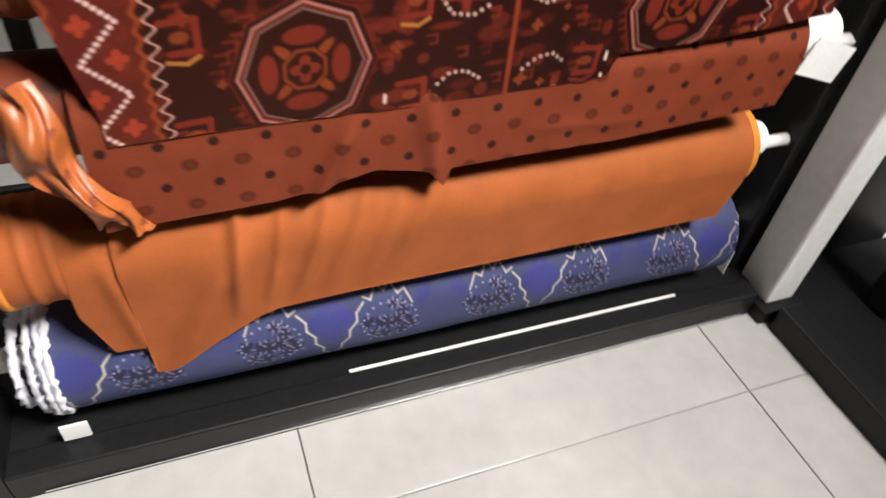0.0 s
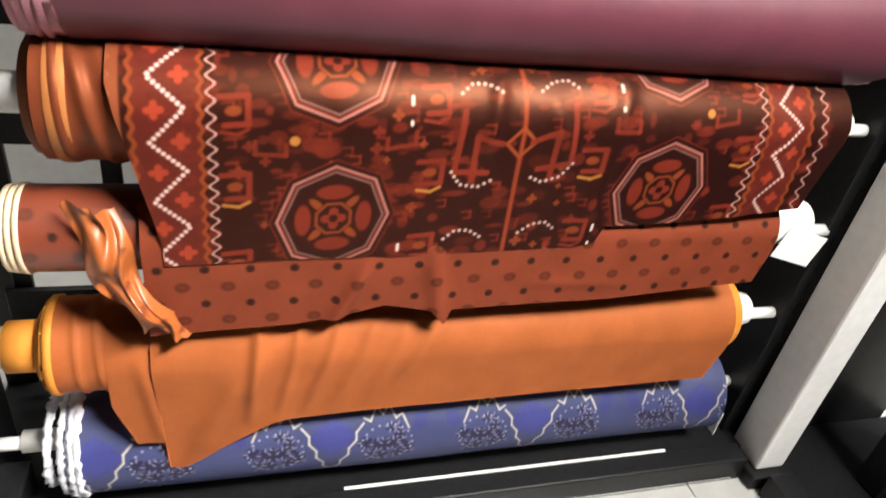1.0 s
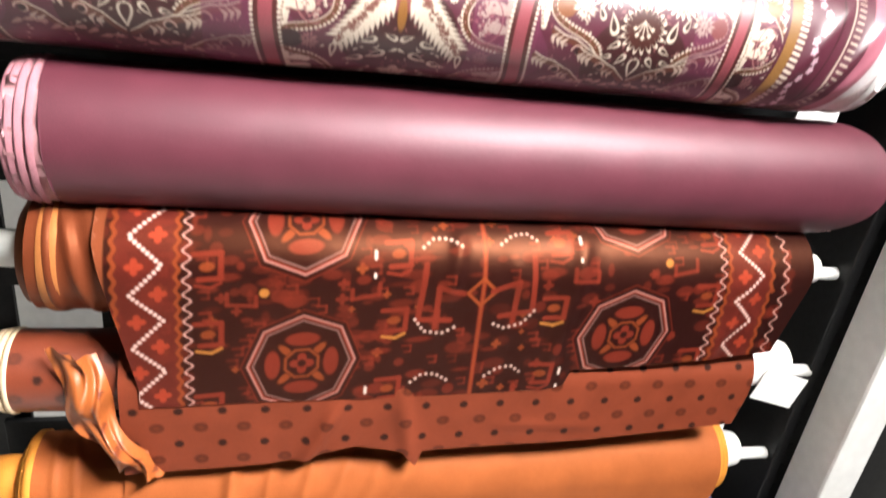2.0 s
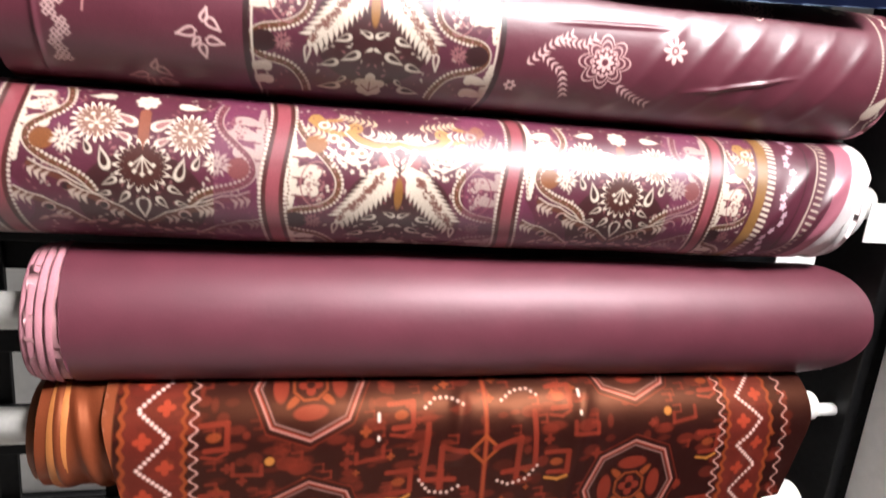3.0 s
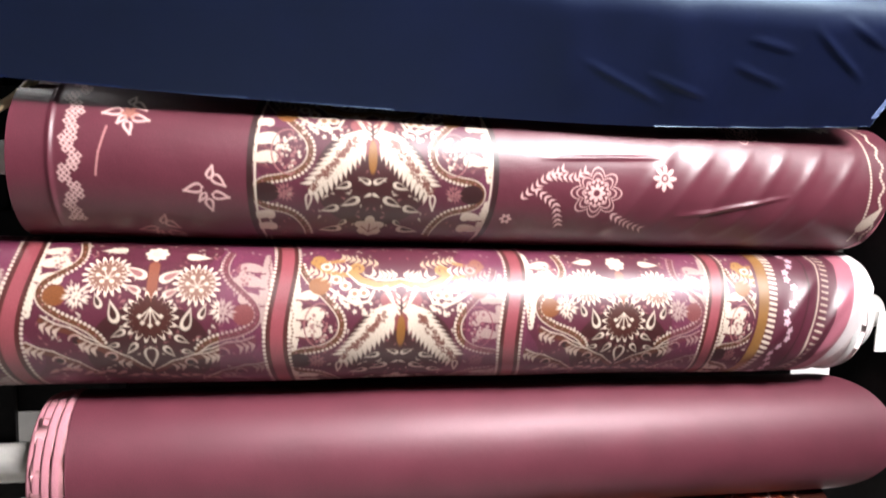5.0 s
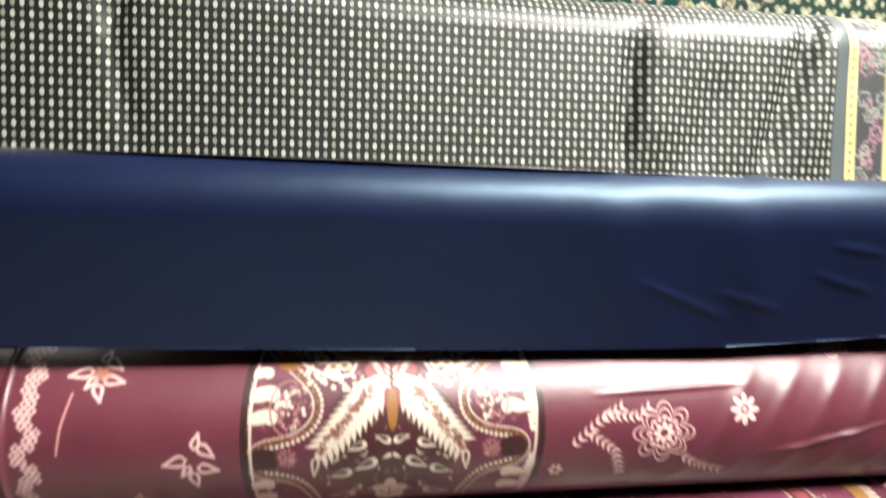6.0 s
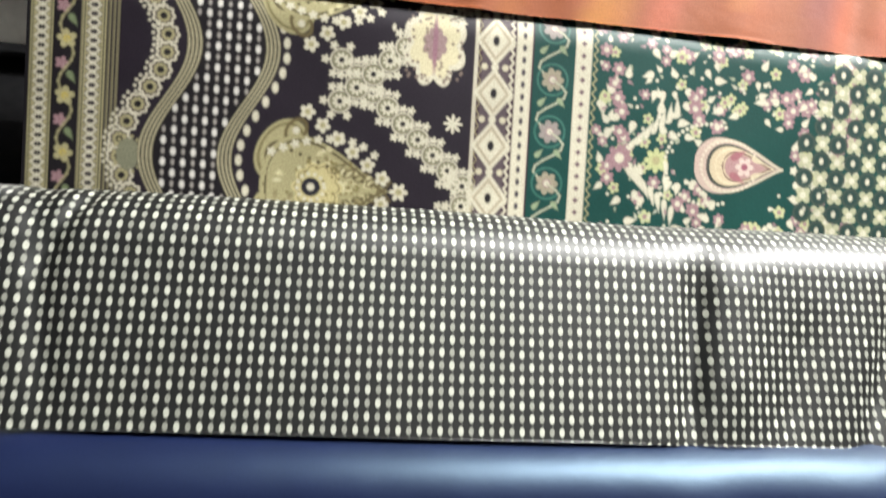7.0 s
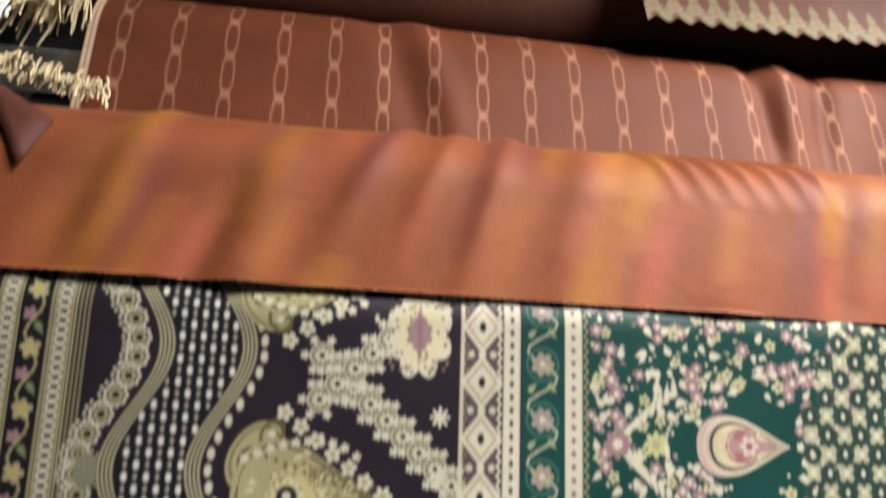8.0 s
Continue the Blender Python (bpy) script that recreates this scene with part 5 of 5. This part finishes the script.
u2, s2 = np.meshgrid(np.linspace(0, 1, 26), np.linspace(0, 1, 60), indexing="ij")
GX = -0.567 + 0.058 * u2 + 0.075 * s2 ** 1.3 + 0.008 * np.sin(9 * s2)
GZ = 0.640 - 0.185 * s2 + 0.010 * np.sin(u2 * 5)
GY = -0.012 - 0.020 * np.sin(math.pi * u2) * (1 + 0.4 * np.sin(16 * s2 + 4 * u2)) + 0.02 * (1 - s2) ** 3 - 0.006 * np.sin(11 * u2 + 13 * s2 + 2 * np.sin(9 * u2))
add(link("gathered_edge", grid_mesh("gathered_edge", GX, GY, GZ, gather(GX, GZ, None, None), GX, GZ), SILK, thing, "crumpled shiny folded edge, its highlights painted as lighter orange"), inv)
for x, q in ((-0.617, 0.057), (-0.626, 0.0555), (-0.634, 0.054)):
    add(dye(part("layer_edge", lathe([(x - 0.003, q - 0.006), (x - 0.003, q), (x + 0.003, q + 0.0005), (x + 0.003, q - 0.006)], r, zc), COTTON, thing, "pale layer edge"), (0.78, 0.6, 0.4)), inv)
tag = part("price_tag", box(0.50, 0.590, 0.008, 0.010, zc - 0.055, zc + 0.004, 0), PAPER, CORES[thing.name], "white paper tag", smooth=False)
tag.matrix_local = Matrix.Translation((0.545, 0.009, zc)) @ Matrix.Rotation(0.28, 4, "Y") @ Matrix.Translation((-0.545, -0.009, -zc))
part("tube_wrapping", lathe([(0.462, 0.03), (0.463, 0.046), (0.485, 0.044), (0.515, 0.038), (0.518, 0.03)], r, zc), PAPER, CORES[thing.name], "white paper wrapping")

# rust carpet print with a long hanging end
thing, inv, zc, r = roll_base(3, "dark rust satin fabric roll with carpet octagon print", (0.20, 0.05, 0.02), CARPET, -0.585, 0.50, 4, edge=(0.22, 0.06, 0.02), tube=0.024, tube0=-0.66, tube1=0.575)
add(wrap("outer_cloth", thing, CARPET, zc, r, stations(-0.575, 0.495, 0.004), arc(r, -0.03, 0.24, 0.004), plain((0.13, 0.030, 0.012)), bulge=lambda U, V: ripple(U, V, 8, 0.001) + ridges(U, V, [(-0.555, 0.0, -0.545, 0.2, 0.006, 0.006), (-0.54, 0.02, -0.50, 0.2, 0.007, 0.007), (-0.52, 0.0, -0.47, 0.2, 0.01, 0.004)])), inv)
hem3 = lambda U: np.interp(U, [-0.48, -0.3, -0.05, 0.10, 0.132, 0.14, 0.30, 0.47, 0.52], [0.312, 0.305, 0.302, 0.296, 0.290, 0.262, 0.252, 0.232, 0.20])
add(wrap("hanging_cloth", thing, CARPET, zc, r + 0.006, stations(-0.50, 0.505, 0.0017), np.arange(-0.03, 0.316, 0.0017), carpet_print, flat=1.57, y0=-0.014, low=hem3, left=lambda V: -0.50 + 0.22 * np.clip(V - 0.08, 0, 0.2), right=lambda V: 0.503 - 0.05 * np.clip(V - 0.1, 0, 1) / 0.2, bulge=lambda U, V: ripple(U, V, 9, 0.0014) + ridges(U, V, [(-0.05, 0.05, -0.06, 0.14, 0.012, 0.004), (0.02, 0.08, 0.06, 0.16, 0.014, 0.003), (0.13, 0.04, 0.10, 0.28, 0.015, 0.005), (0.40, 0.1, 0.36, 0.25, 0.015, 0.004)])), inv)
add(dye(part("ribbon", lathe([(-0.562, 0.0765), (-0.557, 0.0785), (-0.545, 0.0785), (-0.540, 0.0765)], r, zc), CARPET, thing), (0.36, 0.13, 0.04)), inv)

# plain mauve
thing, inv, zc, r = roll_base(4, "plain mauve satin fabric roll on a white tube", MAUVE, SATIN, -0.572, 0.555, 5, edge=(0.42, 0.2, 0.22), tube=0.024, tube0=-0.72, tube1=0.60)
add(wrap("outer_cloth", thing, SATIN, zc, r, stations(-0.548, 0.584, 0.004), arc(r, -0.05, 0.27, 0.004), plain(MAUVE), left=lambda V: -0.548 + 0.012 * np.clip(V, 0, 0.25) / 0.25, right=lambda V: 0.584 - 4.2 * np.clip(0.105 - V, 0, 1) ** 2 - 7.5 * np.clip(V - 0.125, 0, 0.1) ** 2, bulge=lambda U, V: ripple(U, V, 12, 0.0006)), inv)
for x, q in ((-0.552, 0.0892), (-0.563, 0.0882), (-0.573, 0.086), (-0.58, 0.083)):
    add(dye(part("layer_edge", lathe([(x - 0.004, q - 0.010), (x - 0.0045, q - 0.001), (x - 0.002, q), (x + 0.004, q - 0.001)], r, zc), COTTON, thing, "frayed pale layer edge"), (0.46, 0.20, 0.24)), inv)
    fray(thing.children[-1], 0.0009, 3)

# paisley all over
thing, inv, zc, r = roll_base(5, "plum satin fabric roll with cream paisley print", (0.27, 0.07, 0.11), SATIN, -0.70, 0.515, 6, edge=(0.6, 0.5, 0.5), tube=0.026, tube0=-0.735, tube1=0.60)
add(wrap("outer_cloth", thing, PRINT, zc, r, stations(-0.70, 0.525, 0.0012), arc(r, -0.02, 0.245, 0.0012), paisley_print, right=lambda V: 0.525 - 0.55 * np.clip(V - 0.09, 0, 0.12), bulge=lambda U, V: ripple(U, V, 14, 0.0009) + ridges(U, V, [(0.33, 0.20, 0.44, 0.06, 0.012, 0.004), (0.38, 0.22, 0.49, 0.08, 0.010, 0.005), (0.43, 0.2, 0.52, 0.06, 0.010, 0.004)])), inv)
for k in range(5):
    x, q = 0.497 + 0.011 * k, 0.089 - 0.006 * k
    add(dye(part("selvedge", lathe([(x - 0.006, q - 0.002), (x, q), (x + 0.006, q - 0.003), (x + 0.008, q - 0.012)], r, zc), COTTON, thing, "white ruffled selvedge"), (0.78, 0.75, 0.75)), inv)
part("price_tag", box(0.555, 0.62, 0.03, 0.032, zc - 0.05, zc + 0.01, 0), PAPER, CORES[thing.name], "white paper tag", smooth=False)

# mauve with a paisley panel
thing, inv, zc, r = roll_base(6, "mauve satin fabric roll with a paisley panel", MAUVE, SATIN, -0.575, 0.52, 7, edge=(0.4, 0.14, 0.18), tube=0.02, tube0=-0.66, tube1=0.60)
add(wrap("outer_cloth", thing, PRINT, zc, r, stations(-0.592, 0.535, 0.0012), arc(r, -0.02, 0.245, 0.0012), panel_print, right=lambda V: 0.545 - 0.20 * np.clip(V - 0.04, 0, 0.2), bulge=lambda U, V: ripple(U, V, 16, 0.0008) + ridges(U, V, [(0.10 + 0.055 * k, 0.225, 0.19 + 0.055 * k, 0.10, 0.009, 0.0020) for k in range(6)] + [(0.22, 0.185, 0.34, 0.16, 0.003, 0.003), (0.03, 0.118, 0.16, 0.112, 0.003, 0.002), (-0.552, 0.0, -0.548, 0.24, 0.003, 0.002)])), inv)
cord = bpy.data.curves.new("cord", "CURVE")
cord.dimensions, cord.bevel_depth = "3D", 0.005
sp = cord.splines.new("POLY")
sp.points.add(5)
for k, (a, b, c) in enumerate(((-0.66, 0.04, 1.30), (-0.625, 0.03, 1.318), (-0.60, 0.04, 1.338), (-0.585, 0.05, 1.355), (-0.572, 0.055, 1.372), (-0.562, 0.06, 1.385))):
    sp.points[k].co = (a, b, c, 1)
cord.materials.append(FRINGE)
strand = new("cord", cord)
strand.parent = thing
strand["label"] = "frayed cream cord"
add(strand, inv)

# navy
NAVY = (0.0040, 0.0064, 0.030)
thing, inv, zc, r = roll_base(7, "plain navy satin fabric roll with slight creases", NAVY, SATIN, -0.66, 0.52, 8, edge=(0.06, 0.1, 0.25), tube=0.024, tube0=-0.73, tube1=0.60)
NAVY_FOLDS = [(0.06, 0.16, 0.16, 0.20, 0.004, 0.002), (0.15, 0.17, 0.22, 0.19, 0.004, 0.002), (0.27, 0.115, 0.33, 0.125, 0.004, 0.002), (0.36, 0.10, 0.44, 0.15, 0.004, 0.0025), (0.40, 0.085, 0.46, 0.11, 0.004, 0.0022), (0.26, 0.15, 0.33, 0.17, 0.004, 0.002), (0.02, 0.08, 0.04, 0.2, 0.03, 0.003), (0.16, 0.08, 0.2, 0.2, 0.03, 0.003)]
navy_low = lambda U: 0.239 - 0.082 * np.clip(U + 0.1, 0, 1) ** 2 - 0.02 * np.clip(-U - 0.1, 0, 1) ** 2 + 0.017 * U
add(wrap("outer_cloth", thing, BLUE_SATIN, zc, r, stations(-0.66, 0.535, 0.004), np.arange(-0.06, 0.244, 0.004), plain(NAVY), flat=2.0, low=navy_low, right=lambda V: 0.55 - 0.35 * np.clip(V - 0.06, 0, 0.2), bulge=lambda U, V: ripple(U, V, 18, 0.0009) + ridges(U, V, NAVY_FOLDS)), inv)
add(wrap("frayed_edge", thing, COTTON, zc, r + 0.001, stations(0.475, 0.556, 0.004), np.arange(0.0, 0.21, 0.004), plain((0.16, 0.22, 0.42)), flat=2.0, left=lambda V: 0.541 - 0.35 * np.clip(V - 0.06, 0, 0.2), right=lambda V: 0.549 - 0.35 * np.clip(V - 0.06, 0, 0.2) + 0.002 * np.sin(V * 900), label="pale blue frayed edge"), inv)

# spotted black and white
thing, inv, zc, r = roll_base(8, "black fabric roll with rows of white woven spots", (0.02, 0.022, 0.022), SATIN, -0.70, 0.54, 9, thin=0.018, edge=(0.05, 0.05, 0.05), tube=0.024, tube0=-0.73, tube1=0.60)
SPOT_FOLDS = [(0.045, 0.08, 0.03, 0.215, 0.011, -0.008), (0.085, 0.07, 0.065, 0.2, 0.025, 0.006), (0.245, 0.06, 0.185, 0.215, 0.013, -0.009), (0.275, 0.04, 0.24, 0.2, 0.018, 0.006), (0.14, 0.12, 0.11, 0.21, 0.02, -0.004), (-0.43, 0.03, -0.455, 0.10, 0.008, -0.005), (-0.47, 0.02, -0.44, 0.2, 0.012, -0.004)]
spot_low = lambda U: 0.2185 + 0.01 * U + 0.0004 * np.sin(U * 780)
add(wrap("outer_cloth", thing, SPOTTED, zc, r, stations(-0.70, 0.54, 0.0024), np.arange(-0.06, 0.224, 0.0024), spot_ground, flat=1.66, low=spot_low, bulge=lambda U, V: ripple(U, V, 20, 0.0010) + ridges(U, V, SPOT_FOLDS)), inv)

# black, cream and green brocade
thing, inv, zc, r = roll_base(9, "black and green brocade fabric roll with gold borders", (0.02, 0.015, 0.02), SATIN, -0.47, 0.58, 10, edge=(0.03, 0.03, 0.03), tube=0.024, tube0=-0.70, tube1=0.61)
add(wrap("outer_cloth", thing, BROCADE, zc, r, stations(-0.477, 0.43, 0.00105), np.arange(-0.03, 0.262, 0.00115), lambda U, V, us, ss: songket_print(U, V + 0.009, us, ss + 0.009), flat=1.9, bulge=lambda U, V: ripple(U, V, 22, 0.0008)), inv)

# rust brown with soft folds
thing, inv, zc, r = roll_base(10, "plain rust brown satin fabric roll with soft folds", RUST, SATIN, -0.70, 0.58, 11, thin=0.018, tube=0.024, tube0=-0.735, tube1=0.61)
FOLD10 = [(-0.40, 0.06, -0.44, 0.22, 0.018, 0.008), (-0.33, 0.16, -0.37, 0.27, 0.015, -0.007), (-0.29, 0.10, -0.33, 0.27, 0.02, 0.006), (-0.17, 0.03, -0.25, 0.2, 0.013, 0.007), (-0.12, 0.03, -0.19, 0.2, 0.012, 0.006), (-0.07, 0.02, -0.14, 0.24, 0.013, 0.008), (-0.01, 0.08, -0.06, 0.25, 0.02, 0.006)]
FOLD10 += [(0.03 + 0.03 * k, 0.0, 0.065 + 0.028 * k, 0.13, 0.007, 0.0075) for k in range(7)] + [(0.25, 0.1, 0.21, 0.27, 0.02, -0.008), (0.12, 0.14, 0.09, 0.27, 0.025, 0.005)]
add(wrap("outer_cloth", thing, COTTON, zc, r, stations(-0.70, 0.57, 0.004), np.arange(-0.06, 0.266, 0.004), streaked_rust, flat=1.7, low=lambda U: 0.254 + 0.015 * U, bulge=lambda U, V: ripple(U, V, 24, 0.0014) + 0.7 * ridges(U, V, FOLD10)), inv)

# red-brown with chains
thing, inv, zc, r = roll_base(11, "red-brown fabric roll with pale upright chains and fringe", (0.235, 0.075, 0.036), COTTON, -0.50, 0.55, 12, thin=0.018, tube=0.024, tube0=-0.70, tube1=0.61)
add(wrap("outer_cloth", thing, COTTON, zc, r, stations(-0.507, 0.50, 0.0017), np.arange(0.0, 0.285, 0.0022), chain_print, flat=1.72, bulge=lambda U, V: ripple(U, V, 26, 0.0014) + ridges(U, V, [(-0.22, 0.06, -0.16, 0.26, 0.02, -0.004), (-0.18, 0.06, -0.12, 0.26, 0.02, 0.005), (0.23, 0.05, 0.25, 0.25, 0.015, -0.007), (0.28, 0.05, 0.26, 0.25, 0.015, 0.006), (0.33, 0.05, 0.31, 0.25, 0.015, -0.007)])), inv)


def fringe(name, parent, rows, seed, long0, long1):
    """Loose yarns: rows of a root, and the way they hang."""
    rr = random.Random(seed)
    bm = bmesh.new()
    for x, y, z in rows:
        n, px, py, pz = 5, x, y, z
        length = rr.uniform(long0, long1)
        dx, dy = rr.uniform(-0.25, 0.25), rr.uniform(-0.5, 0.1)
        prev = None
        for k in range(n):
            q = 0.0016 * (1 - 0.4 * k / n)
            ring = [bm.verts.new((px + q * math.cos(a), py + q * math.sin(a), pz)) for a in (0.0, 2.1, 4.2)]
            if prev:
                for i in range(3):
                    bm.faces.new((prev[i], ring[i], ring[(i + 1) % 3], prev[(i + 1) % 3]))
            prev = ring
            px += dx * length / n + rr.uniform(-0.002, 0.002)
            py += dy * length / n
            pz -= length / n
    return part(name, bm, FRINGE, parent, "cream yarn fringe")


rr = random.Random(2)
add(fringe("fringe", thing, [(rr.uniform(-0.575, -0.518), rr.uniform(-0.004, 0.01), 2.235 + rr.uniform(-0.02, 0.02)) for k in range(150)], 1, 0.07, 0.125), inv)
add(fringe("fringe", thing, [(-0.575 + 0.11 * k / 130, -0.012 + rr.uniform(-0.008, 0.008), 2.092 - 0.10 * (k / 130) * 0.3 + rr.uniform(-0.008, 0.008)) for k in range(130)], 3, 0.012, 0.03), inv)
# three-cornered piece, dyed a darker brown than the chain cloth
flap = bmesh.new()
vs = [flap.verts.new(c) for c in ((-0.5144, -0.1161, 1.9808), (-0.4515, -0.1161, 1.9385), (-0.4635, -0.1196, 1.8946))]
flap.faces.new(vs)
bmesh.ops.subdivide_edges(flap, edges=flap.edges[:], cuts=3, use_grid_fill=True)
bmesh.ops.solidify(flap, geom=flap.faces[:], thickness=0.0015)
add(dye(part("loose_corner", flap, COTTON, thing, "small loose corner of darker brown cloth"), (0.08, 0.028, 0.02)), inv)

# the next roll up, whose fringed hem shows
thing, inv, zc, r = roll_base(12, "dark brown fabric roll with a cream figured hem", (0.10, 0.04, 0.025), COTTON, -0.50, 0.58, 13, tube=0.024, tube0=-0.70, tube1=0.61)


def hem_print(U, V, us, ss):
    P = Print(U, V, us, ss, (0.09, 0.035, 0.022), 0.0018)
    for k in range(40):
        u = -0.45 + 0.026 * k
        P.flower(u, 0.294, 0.012, 6, (0.17, 0.14, 0.085), (0.2, 0.1, 0.06), 0.3)
        P.ellipse(u + 0.013, 0.308, 0.008, 0.010, (0.17, 0.14, 0.085))
        P.drop(u, 0.272, 0.012, -1.57, (0.16, 0.125, 0.07), 0, 0.5)
    return P.C


add(wrap("outer_cloth", thing, COTTON, zc, 0.1125, stations(0.085, 0.55, 0.002), np.arange(-0.02, 0.320, 0.002), hem_print, flat=1.57, y0=-0.045, low=lambda U: 0.314 + 0.004 * np.sin(U * 240)), inv)


# ---- floor tiles, laid last ----
tile_mesh = {}


def tile(x0, x1, y0, y1):
    key = (round(x1 - x0, 3), round(y1 - y0, 3))
    if key not in tile_mesh:
        bm = box(0, x1 - x0, 0, y1 - y0, -0.008, 0.0, 0.0012)
        me = bpy.data.meshes.new("tile")
        bm.to_mesh(me)
        bm.free()
        me.materials.append(TILE)
        tile_mesh[key] = me
    ob = new("tile", tile_mesh[key])
    ob.parent = floor
    ob.location = (x0, y0, 0.0)


for i in range(-5, 5):
    for j in range(-6, 4):
        tx, ty = -0.297 + 0.8 * i, -0.203 + 0.8 * j
        a, b, c, d = max(tx + 0.0015, -2.1), min(tx + 0.7985, 2.9), max(ty + 0.0015, -2.6), min(ty + 0.7985, 1.6)
        if b - a > 0.02 and d - c > 0.02:
            tile(a, b, c, d)
